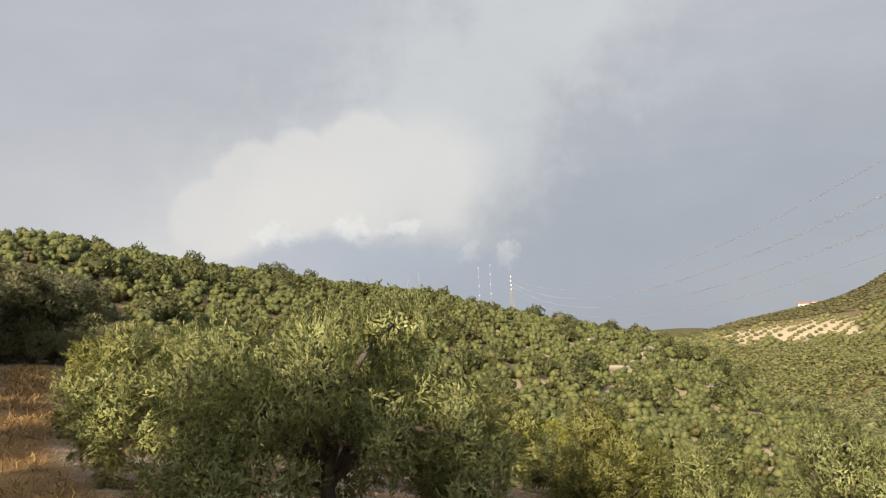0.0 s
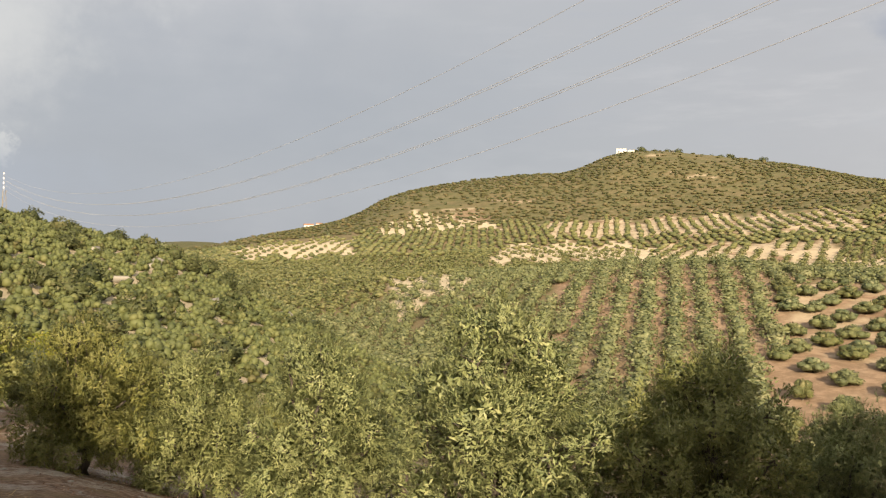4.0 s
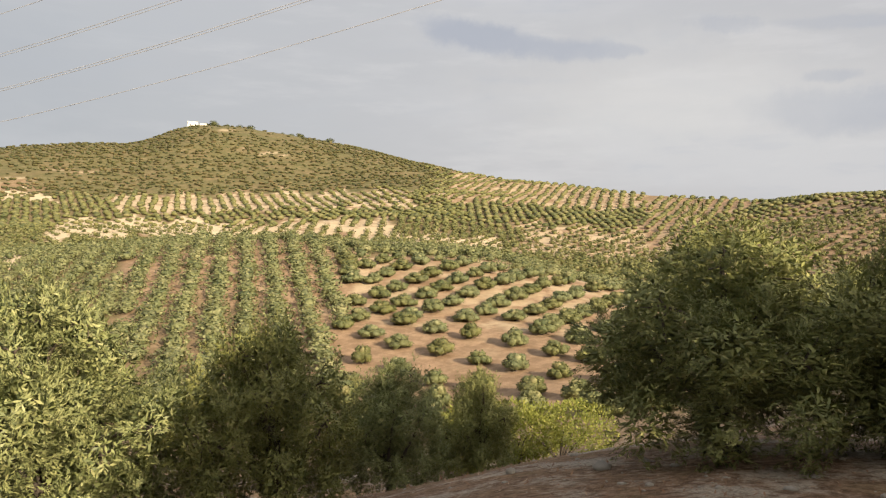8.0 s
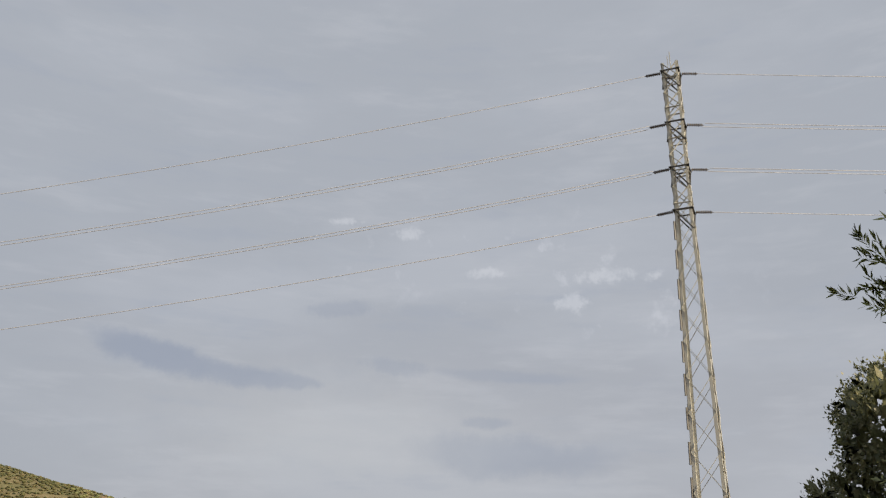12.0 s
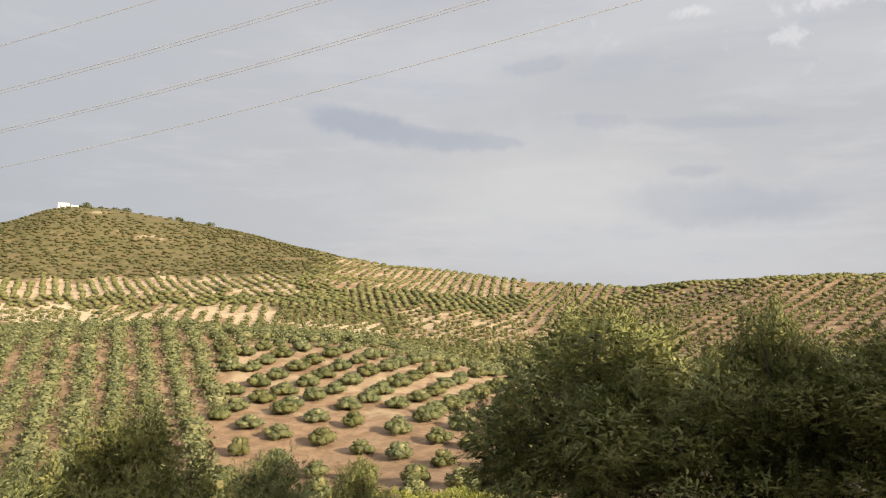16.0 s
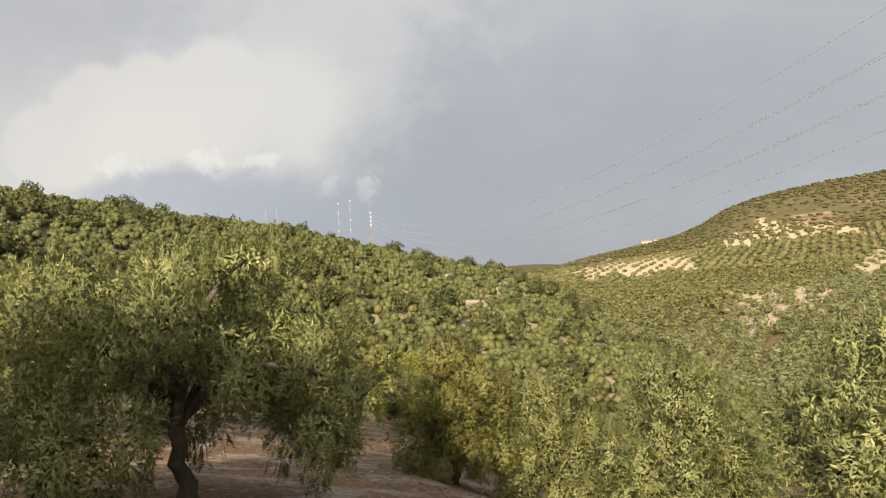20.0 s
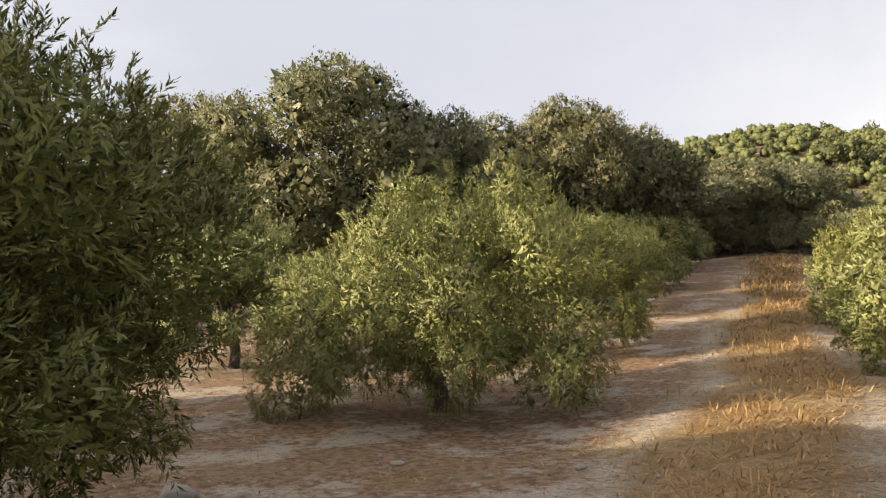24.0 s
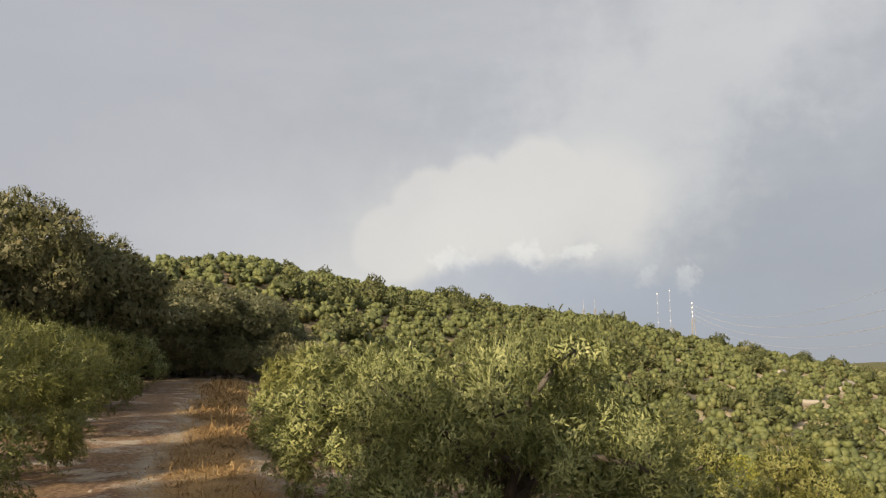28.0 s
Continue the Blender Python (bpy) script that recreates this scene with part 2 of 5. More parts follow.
def ground_material():
    """Red-brown soil, pale marl, grey scree and dry grass, mixed by the field (attribute soil) and by noise."""
    m, g = material("soil")
    place = g.add("ShaderNodeNewGeometry").outputs["Position"]
    attr = g.tree.nodes.new("ShaderNodeAttribute")
    attr.attribute_name = "soil"
    sep = g.add("ShaderNodeSeparateColor", Color=attr.outputs["Color"])
    pale, grass, near = sep.outputs
    track = attr.outputs["Alpha"]
    strip = g.tree.nodes.new("ShaderNodeAttribute")
    strip.attribute_name = "strip"
    n_fine = g.noise(place, 9.0, 8.0, 0.7)
    n_mid = g.noise(place, 0.9, 6.0, 0.6)
    n_big = g.noise(place, 0.045, 5.0, 0.6)
    n_grit = g.noise(place, 38.0, 4.0, 0.75)
    red = g.mix(g.ramp(n_fine, 0.38, 0.62), (0.115, 0.060, 0.040), (0.315, 0.190, 0.130))
    far = g.mix(n_mid, (0.25, 0.165, 0.105), (0.40, 0.285, 0.190))
    far = g.mix(g.ramp(g.noise(place, 0.38, 7.0, 0.68), 0.40, 0.66), g.mix(0.55, far, (0.13, 0.085, 0.05)), far)
    marl = g.mix(n_mid, (0.40, 0.32, 0.21), (0.62, 0.53, 0.38))
    scree = g.mix(g.ramp(n_grit, 0.3, 0.7), (0.22, 0.18, 0.15), (0.62, 0.56, 0.48))
    dry = g.mix(n_fine, (0.16, 0.13, 0.055), (0.30, 0.235, 0.105))
    green = g.mix(n_mid, (0.055, 0.066, 0.022), (0.125, 0.122, 0.046))
    c = g.mix(near, far, red)
    c = g.mix(g.math("MULTIPLY", near, g.ramp(g.math("ADD", n_mid, g.math("MULTIPLY", n_fine, 0.4)), 0.68, 0.84, 0.0, 0.8)), c, scree)
    c = g.mix(g.math("MULTIPLY", track, g.ramp(n_fine, 0.35, 0.6, 0.35, 1.0)), c, scree)
    c = g.mix(g.math("MULTIPLY", near, g.ramp(n_mid, 0.50, 0.36, 0.0, 0.3)), c, dry)
    litter = g.mix(n_grit, (0.20, 0.128, 0.058), (0.46, 0.32, 0.160))
    c = g.mix(g.math("MULTIPLY", strip.outputs["Fac"], g.ramp(g.math("ADD", n_fine, g.math("MULTIPLY", n_mid, 0.5)), 0.5, 0.8, 0.15, 0.95)), c, litter)
    n_patch = g.math("ADD", g.math("MULTIPLY", n_big, 0.45), g.math("MULTIPLY", g.noise(place, 0.16, 3.0, 0.55), 0.55))
    c = g.mix(g.math("MULTIPLY", g.math("MULTIPLY", pale, 1.3, clamp=True), g.ramp(g.math("ADD", n_patch, g.math("MULTIPLY", pale, 0.30)), 0.56, 0.70)), c, marl)
    n_bush = g.noise(g.vmath("MULTIPLY", place, (1.0, 1.0, 2.5)), 0.13, 9.0, 0.78)
    green = g.mix(g.ramp(n_bush, 0.50, 0.36), green, (0.042, 0.055, 0.020))
    green = g.mix(g.ramp(n_bush, 0.53, 0.68, 0.0, 0.8), green, (0.235, 0.182, 0.105))
    c = g.mix(g.math("MULTIPLY", grass, g.ramp(n_big, 0.3, 0.6, 0.7, 1.0)), c, green)
    n_speck = g.noise(place, 75.0, 3.0, 0.7)
    c = g.mix(g.math("MULTIPLY", near, g.ramp(n_speck, 0.60, 0.70, 0.0, 0.6)), c, (0.52, 0.45, 0.37))
    c = g.mix(g.math("MULTIPLY", near, g.ramp(n_speck, 0.42, 0.30, 0.0, 0.7)), c, (0.075, 0.040, 0.026))
    p = g.add("ShaderNodeBsdfPrincipled", Base_Color=c, Roughness=0.95)
    p.inputs["Specular IOR Level"].default_value = 0.2
    h = g.math("ADD", g.math("MULTIPLY", n_mid, 0.6), g.math("ADD", g.math("MULTIPLY", n_fine, 0.5), g.math("MULTIPLY", n_grit, 0.25)))
    finish(g, p, h, 0.7, 0.08)
    return m


SOIL = ground_material()


def plain_material(name, a, b, scale=8.0, rough=0.7, metal=0.0, bump=0.2):
    m, g = material(name)
    tex = g.add("ShaderNodeTexCoord").outputs["Object"]
    n = g.noise(tex, scale, 6.0, 0.65)
    n2 = g.noise(tex, scale * 0.13, 3.0)
    c = g.mix(g.math("ADD", g.math("MULTIPLY", n, 0.6), g.math("MULTIPLY", n2, 0.5)), a, b)
    p = g.add("ShaderNodeBsdfPrincipled", Base_Color=c, Roughness=rough, Metallic=metal)
    finish(g, p, n, bump, 0.02)
    return m


STONE = plain_material("limestone", (0.17, 0.148, 0.122), (0.36, 0.33, 0.28), 9.0, 0.9, 0, 0.6)
STEEL = plain_material("galvanised_steel", (0.33, 0.325, 0.285), (0.52, 0.51, 0.45), 3.0, 0.55, 0.1, 0.05)
DARKSTEEL = plain_material("weathered_steel", (0.035, 0.033, 0.030), (0.09, 0.085, 0.075), 3.0, 0.6, 0.3, 0.05)
WIRE = plain_material("aluminium_cable", (0.42, 0.42, 0.43), (0.54, 0.54, 0.55), 3.0, 0.5, 0.3, 0.0)
GLASSY = plain_material("insulator_glaze", (0.05, 0.04, 0.035), (0.10, 0.085, 0.07), 5.0, 0.25, 0, 0.0)
LIME = plain_material("limewash", (0.50, 0.48, 0.44), (0.68, 0.66, 0.61), 0.6, 0.9, 0, 0.1)
TILE = plain_material("roof_tiles", (0.25, 0.12, 0.07), (0.42, 0.23, 0.14), 1.5, 0.85, 0, 0.3)
DARK = plain_material("window_dark", (0.02, 0.02, 0.022), (0.04, 0.04, 0.045), 1.0, 0.3, 0, 0.0)
WHITE = plain_material("white_paint", (0.70, 0.70, 0.70), (0.82, 0.82, 0.82), 2.0, 0.6, 0, 0.0)


# ---- the lie of the land ----
def pt(az, d, z=0.0):
    """A place from its bearing (degrees clockwise from +y) and distance."""
    a = radians(az)
    return Vector((d * math.sin(a), d * math.cos(a), z))


# Each line across the land: bearing, distance, and the rise (degrees) at which it is seen from the eye.
SPUR = [(-90, 120, 6.2), (-60, 115, 6.8), (-45, 115, 7.0), (-33, 125, 6.9), (-26, 145, 7.3), (-17, 185, 5.8), (-10.7, 200, 5.0), (-2, 210, 3.9),
        (2, 212, 3.1), (6, 212, 2.0), (10.4, 210, 0.95), (14, 205, 0.2), (16, 200, -0.8), (20, 180, -3.1), (23, 165, -4.7), (25.8, 150, -6.2),
        (28, 138, -7.8), (33, 122, -9.6), (45, 108, -10.2), (60, 100, -11.2), (72, 96, -10.6), (85, 95, -9), (100, 92, -5.8), (120, 90, -4)]
BEHIND = [(-90, 260, 2), (-30, 290, 3), (-10, 330, 1), (5, 330, -1), (14, 320, -1.7), (20, 270, -3.3), (25, 220, -5.6), (28, 190, -7.0),
          (35, 160, -6.0), (45, 150, -5.3), (60, 145, -5.7), (68, 140, -6.3), (75, 140, -6.8), (85, 140, -6.2), (100, 150, -3.6), (120, 150, -2.2)]
KNOLL = [(-90, 420, 0), (5, 430, -1.2), (14, 420, -0.8), (20, 390, -1.7), (26.3, 330, -1.7), (33, 270, -1.0), (39, 240, -0.8), (45, 225, -0.35), (51, 215, -0.05),
         (56, 215, -0.7), (64, 210, -1.3), (70, 200, -2.7), (76, 192, -4.0), (85, 190, -4.2), (100, 200, -2.2), (120, 200, -1)]
HOLLOW = [(-90, 520, 0), (5, 500, -0.9), (14, 480, -0.4), (20, 465, -0.6), (26, 420, -0.9), (33, 350, -1.1), (45, 315, -1.4), (56, 310, -1.9),
          (64, 310, -2.2), (71, 300, -3.4), (76, 300, -3.6), (85, 300, -3.0), (100, 320, -1.0), (120, 320, 0)]
FOOT = [(-90, 640, -0.5), (5, 640, -0.4), (14, 620, 0.2), (20, 610, 0.9), (28, 610, 1.7), (37, 610, 2.2), (48.6, 625, 2.7), (60, 625, 3.2), (68, 610, 2.5), (75, 550, 1.5),
        (82, 490, 1.0), (90, 440, 1.2), (100, 425, 1.4), (120, 425, 1.2)]
CREST = [(-90, 900, -0.5), (8, 900, -0.2), (14, 900, 0.4), (17, 900, 0.75), (20, 900, 1.4), (23.7, 900, 2.15), (26.3, 890, 2.7), (29, 900, 4.3), (31, 905, 4.85), (36, 920, 5.6),
         (41, 940, 5.75), (44, 950, 7.1), (47, 950, 7.2), (52, 950, 6.6), (56, 930, 5.9), (61, 880, 4.8), (63, 850, 4.25), (68, 800, 3.7), (74, 720, 3.1),
         (78, 650, 2.7), (82.5, 600, 2.4), (90, 520, 3.0), (97, 520, 3.1), (106, 520, 2.7), (120, 520, 2.4)]
# near by: bearing and height of the ground 4.5, 9, 17, 32 and 60 m away
NEAR = [(-110, 0.1, 0.0, 0.4, 1.6, 3.4), (-65, -0.05, -0.3, -0.3, 0.8, 3.0), (-45, -0.1, -0.45, -0.55, 0.4, 2.7), (-26, -0.12, -0.5, -0.45, 0.45, 2.1), (-17, -0.12, -0.55, -0.75, -0.4, 0.6),
        (-8, -0.15, -0.65, -1.2, -1.9, -1.8), (8, -0.2, -0.85, -2.0, -4.0, -6.5), (20, -0.3, -1.3, -3.3, -6.4, -10.8), (35, -0.4, -1.6, -3.9, -7.4, -13.0),
        (50, -0.38, -1.45, -3.9, -7.6, -13.8), (66, -0.18, -0.85, -3.2, -7.2, -13.8), (80, -0.1, -0.5, -2.2, -5.5, -11.5), (100, -0.05, -0.3, -1.0, -1.4, -4.0),
        (125, 0.0, 0.0, -0.2, -0.6, -2.0), (180, 0.1, 0.2, 0.5, 1.0, 1.5), (250, 0.1, 0.0, 0.4, 1.6, 3.4)]


def smooth_line(rows, az):
    """Values of a line across the land at bearings az: straight between the rows, then rounded off."""
    k = np.array(rows, float)
    fine = np.arange(-111, 251.01, 0.5)
    out = []
    for c in range(1, k.shape[1]):
        v = np.interp(fine, k[:, 0], k[:, c])
        pad = np.pad(v, 6, mode="edge")
        w = np.hanning(9)[1:-1]
        v2 = np.convolve(pad, w / w.sum(), "same")[6:-6]
        out.append(np.interp(az, fine, v2))
    return out


def land_table():
    az = np.arange(-110, 250.01, 0.5)
    ds, zs = [np.zeros_like(az), np.full_like(az, 2.0)], [np.zeros_like(az), np.full_like(az, -0.02)]
    for d, v in zip((4.5, 9.0, 17.0, 32.0, 60.0), smooth_line(NEAR, az)):
        ds.append(np.full_like(az, d))
        zs.append(v)
    for rows in (SPUR, BEHIND, KNOLL, HOLLOW, FOOT, CREST):
        d, e = smooth_line(rows, az)
        ds.append(d)
        zs.append(EYE + d * np.tan(np.radians(e)))
    ds.append(np.full_like(az, 1400.0))
    zs.append(zs[-1] * 0.3 - 30)
    ds.append(np.full_like(az, 2600.0))
    zs.append(np.full_like(az, -40.0))
    ds.append(np.full_like(az, 3900.0))
    zs.append(EYE + 3900 * np.tan(np.radians(0.75 + 0.34 * np.cos(np.radians((az - 15.5) * 26)) * (abs(az - 15.5) < 14))))
    ds.append(np.full_like(az, 4900.0))
    zs.append(np.full_like(az, -30.0))
    return az, np.array(ds), np.array(zs)


LAND_AZ, LAND_D, LAND_Z = land_table()
LOGR = np.linspace(math.log(0.4), math.log(4850), 900)


def monotone(xk, yk, x):
    """A smooth curve through rising knots that never overshoots them."""
    h, s = np.diff(xk), np.diff(yk) / np.diff(xk)
    m = np.zeros(len(xk))
    same = s[:-1] * s[1:] > 0
    w1, w2 = 2 * h[1:] + h[:-1], h[1:] + 2 * h[:-1]
    with np.errstate(divide="ignore", invalid="ignore"):
        inner = (w1 + w2) / (w1 / s[:-1] + w2 / s[1:])
    m[1:-1] = np.where(same, inner, 0)
    m[0], m[-1] = s[0], s[-1]
    i = np.clip(np.searchsorted(xk, x) - 1, 0, len(h) - 1)
    t = np.clip((x - xk[i]) / h[i], 0, 1)
    return yk[i] * (1 + 2 * t) * (1 - t) ** 2 + h[i] * m[i] * t * (1 - t) ** 2 + yk[i + 1] * t * t * (3 - 2 * t) + h[i] * m[i + 1] * t * t * (t - 1)


LAND = np.array([monotone(LAND_D[:, i], LAND_Z[:, i], np.exp(LOGR)) for i in range(len(LAND_AZ))])


def waves(x, y):
    """Gentle unevenness of the ground, larger farther away."""
    r = np.hypot(x, y)
    far = np.clip((r - 60) / 300, 0, 1)
    w = 0.05 * np.sin(x * 0.9 + 1.3 * np.sin(y * 0.5)) * np.cos(y * 0.8 + 0.7) * np.clip(r / 12, 0, 1)
    w += far * (1.2 * np.sin(x * 0.045 + 1.7 * np.sin(y * 0.021)) * np.sin(y * 0.038 + 0.6) + 0.5 * np.sin(x * 0.13 + y * 0.09) * np.cos(y * 0.11 - x * 0.05))
    return w


def height(x, y):
    x, y = np.asarray(x, float), np.asarray(y, float)
    az = np.degrees(np.arctan2(x, y))
    az = np.where(az < -110, az + 360, az)
    fa = np.clip((az + 110) / 0.5, 0, len(LAND_AZ) - 1.001)
    fr = np.clip((np.log(np.maximum(np.hypot(x, y), 0.4)) - LOGR[0]) / (LOGR[1] - LOGR[0]), 0, len(LOGR) - 1.001)
    i, j = fa.astype(int), fr.astype(int)
    u, v = fa - i, fr - j
    z = LAND[i, j] * (1 - u) * (1 - v) + LAND[i + 1, j] * u * (1 - v) + LAND[i, j + 1] * (1 - u) * v + LAND[i + 1, j + 1] * u * v
    return z + waves(x, y)


def ground_z(p):
    return float(height(p[0], p[1]))


def reach(az, el, least):
    """How far off the ground is seen at that bearing and rise, beyond the distance least."""
    d = np.exp(LOGR[LOGR > math.log(least)])
    a = radians(az)
    e = np.degrees(np.arctan2(height(d * math.sin(a), d * math.cos(a)) - EYE, d))
    k = np.nonzero(e >= el)[0]
    return float(d[k[0]]) if len(k) else float(d[-1])


def make_mesh(name, verts, faces, mats, smooth=False, which=None):
    """A mesh from arrays: all faces with the same number of corners."""
    me = bpy.data.meshes.new(name)
    verts, faces = np.asarray(verts, np.float32), np.asarray(faces, np.int32)
    n, k = faces.shape
    me.vertices.add(len(verts))
    me.vertices.foreach_set("co", verts.ravel())
    me.loops.add(n * k)
    me.loops.foreach_set("vertex_index", faces.ravel())
    me.polygons.add(n)
    me.polygons.foreach_set("loop_start", np.arange(0, n * k, k, dtype=np.int32))
    if smooth:
        me.polygons.foreach_set("use_smooth", np.ones(n, bool))
    for m in mats:
        me.materials.append(m)
    if which is not None:
        me.polygons.foreach_set("material_index", np.asarray(which, np.int32))
    me.update(calc_edges=True)
    return me


def part(name, mesh, parent, label=""):
    ob = new(name, mesh)
    ob.parent = parent
    return tagged(ob, label)


def bm_mesh(name, bm, mat, smooth=False):
    me = bpy.data.meshes.new(name)
    bm.to_mesh(me)
    bm.free()
    me.materials.append(mat)
    if smooth:
        me.polygons.foreach_set("use_smooth", np.ones(len(me.polygons), bool))
    return me


# fields: bearing from, to, distance from, to, bearing of the rows, spacing, paleness of the soil, share of trees, kind
FIELDS = [
    (31, 125, 84, 640, 62, 5.2, 0.08, 0.97, "olive"),
    (31, 79, 84, 300, 47.5, 5.4, 0.08, 0.99, "hedge"),       # the knoll with its rows
    (40.5, 55, 84, 300, 47.8, 5.4, 0.16, 0.99, "hedge"),
    (55, 79, 90, 140, 14, 7.6, 0.14, 0.98, "lattice"),
    (55, 79, 140, 203, 14, 7.2, 0.38, 0.98, "lattice"),
    (7, 31, 140, 610, 35, 4.8, 0.10, 0.97, "olive"),        # green valley
    (31, 63, 300, 430, 25, 5.4, 0.08, 0.97, "olive"),
    (26.5, 63, 500, 640, 35, 5.4, 0.08, 0.97, "olive"),
    (18.5, 26.5, 505, 606, 40, 8.5, 1.0, 0.92, "olive"),
    (28.3, 33.6, 614, 690, 28, 7.4, 1.0, 0.97, "olive"),
    (33.6, 36.2, 614, 655, 28, 10.5, 1.0, 0.05, "olive"),
    (28.5, 35, 235, 320, 70, 6.3, 0.85, 0.95, "olive"),
    (36, 46.5, 430, 520, 20, 7.6, 0.8, 0.92, "olive"),
    (46.5, 58, 425, 505, 60, 7.8, 0.6, 0.92, "olive"),
    (39.5, 59.5, 545, 640, 44, 7.4, 0.6, 0.99, "olive"),
    (58, 66, 380, 450, 85, 7.4, 0.7, 0.93, "olive"),
    (62, 79, 300, 400, 100, 5.4, 0.08, 0.97, "olive"),
    (66.5, 77, 400, 500, 100, 7.2, 0.5, 0.96, "olive"),
    (60.5, 75, 580, 790, 75, 7.6, 0.45, 0.97, "olive"),
    (75, 82, 450, 640, 85, 7.4, 0.3, 0.96, "olive"),
    (79, 125, 190, 330, 70, 6.2, 0.35, 0.96, "olive"),
    (79, 125, 330, 540, 112, 7.0, 0.25, 0.98, "olive"),
]


def fray(az, d):
    """Field borders wander a little."""
    return az + 0.45 * np.sin(d * 0.06 + az * 0.7), d * (1 + 0.022 * np.sin(az * 1.9 + d * 0.004) + 0.012 * np.sin(az * 4.7))


def soil_of(x, y):
    """Paleness, greenness and nearness of the ground at places."""
    az, d = fray(np.degrees(np.arctan2(x, y)), np.hypot(x, y))
    pale, grass = np.full(x.shape, 0.12), np.full(x.shape, 0.25)
    near = np.clip((75 - d) / 30, 0, 1)
    for a0, a1, d0, d1, _, _, p, _, _ in FIELDS:
        m = (az >= a0) & (az <= a1) & (d >= d0) & (d <= d1)
        pale[m], grass[m] = p, 0.6 if p < 0.13 else 0.0
    hill = (az < 27) & (d > 55) & (d < 240)
    pale[hill], grass[hill] = 0.35, 0.5
    pale[hill & (az > 3)], grass[hill & (az > 3)] = 0.7, 0.25
    scrub = (d > 645) & (az < 62) & (az > 8) & ~((az > 28.3) & (az < 36.2) & (d < 690))
    pale[scrub], grass[scrub] = 0.30, 0.85
    valley = (az > 5) & (az < 31) & (d > 140) & (d < 900) & ~hill & (pale < 0.3)
    grass[valley] = 0.6
    grass[(az > 30) & (az < 50) & (d > 84) & (d < 160)] = 0.3
    grass[d > 1200] = 1.0
    a = radians(-26)
    along, across = x * math.sin(a) + y * math.cos(a), x * math.cos(a) - y * math.sin(a)
    across = across + 0.35 - 0.25 * np.sin(along * 0.5)
    track = np.maximum(np.clip(1.2 - abs(across + 1.25) / 0.45, 0, 1), np.clip(1.2 - abs(across - 1.25) / 0.4, 0, 1)) * ((along > 0) & (along < 58))
    return pale, grass, near, track


# pale cuts and paths on the far hill: bearing from, to, rise at which they are seen
CUTS = [(33.2, 35.2, 3.35), (35.6, 38.8, 4.05), (49.0, 51.4, 5.5), (47.2, 48.2, 5.75), (53.6, 55.8, 6.05), (46.2, 47.4, 7.0), (32.0, 33.0, 3.2)]


def cut_ground(x, y, pale, grass):
    az, d = np.degrees(np.arctan2(x, y)), np.hypot(x, y)
    for a0, a1, el in CUTS:
        far = reach((a0 + a1) / 2, el, 640)
        m = (az > a0) & (az < a1) & (abs(d - far - 7 * np.sin((az - a0) * 2.0)) < 4)
        pale[m], grass[m] = 0.6, 0.2


def build_ground():
    az = np.concatenate([np.arange(-100, 126, 0.5), np.arange(128, 259, 4.0)])
    r = np.concatenate([[0.0], np.geomspace(0.6, 80, 120, endpoint=False), np.geomspace(80, 1000, 230, endpoint=False), np.geomspace(1000, 4850, 28)])
    a = np.radians(az)
    x, y = np.outer(np.sin(a), r), np.outer(np.cos(a), r)
    z = height(x, y)
    v = np.stack([x, y, z], -1).reshape(-1, 3)
    n, k = len(az), len(r)
    i, j = np.meshgrid(np.arange(n), np.arange(k - 1), indexing="ij")
    i2 = (i + 1) % n
    f = np.stack([i * k + j, i * k + j + 1, i2 * k + j + 1, i2 * k + j], -1).reshape(-1, 4)
    me = make_mesh("ground", v, f, [SOIL], True)
    col = me.color_attributes.new("soil", "FLOAT_COLOR", "POINT")
    pale, grass, near, track = soil_of(v[:, 0], v[:, 1])
    cut_ground(v[:, 0], v[:, 1], pale, grass)
    col.data.foreach_set("color", np.stack([pale, grass, near, track], -1).astype(np.float32).ravel())
    a = radians(-26)
    along, across = v[:, 0] * math.sin(a) + v[:, 1] * math.cos(a), v[:, 0] * math.cos(a) - v[:, 1] * math.sin(a)
    off = abs(across + 0.35 - 0.25 * np.sin(along * 0.5))
    strip = np.clip(1.35 - off / 0.8, 0, 1) * np.clip((along - 1.0) / 2, 0, 1) * np.clip((55 - along) / 8, 0, 1)
    me.attributes.new("strip", "FLOAT", "POINT").data.foreach_set("value", strip.astype(np.float32))
    return tagged(new("ground", me), "stony red-brown soil rolling into olive-planted hills", "ground", kind="structure")


build_ground()


# ---- trees ----
def unit(v):
    return v / np.maximum(np.linalg.norm(v, axis=-1, keepdims=True), 1e-9)


def leaf_quads(p, way, side, length, width):
    """Pointed leaves as folded quads from their stalk p."""
    l, w = length[:, None], width[:, None]
    up = unit(np.cross(way, side))
    mid = p + way * l * 0.45 + up * w * 0.15
    v = np.stack([p, mid + side * w * 0.5, p + way * l, mid - side * w * 0.5], 1)
    return v.reshape(-1, 3), np.arange(len(p) * 4).reshape(-1, 4)


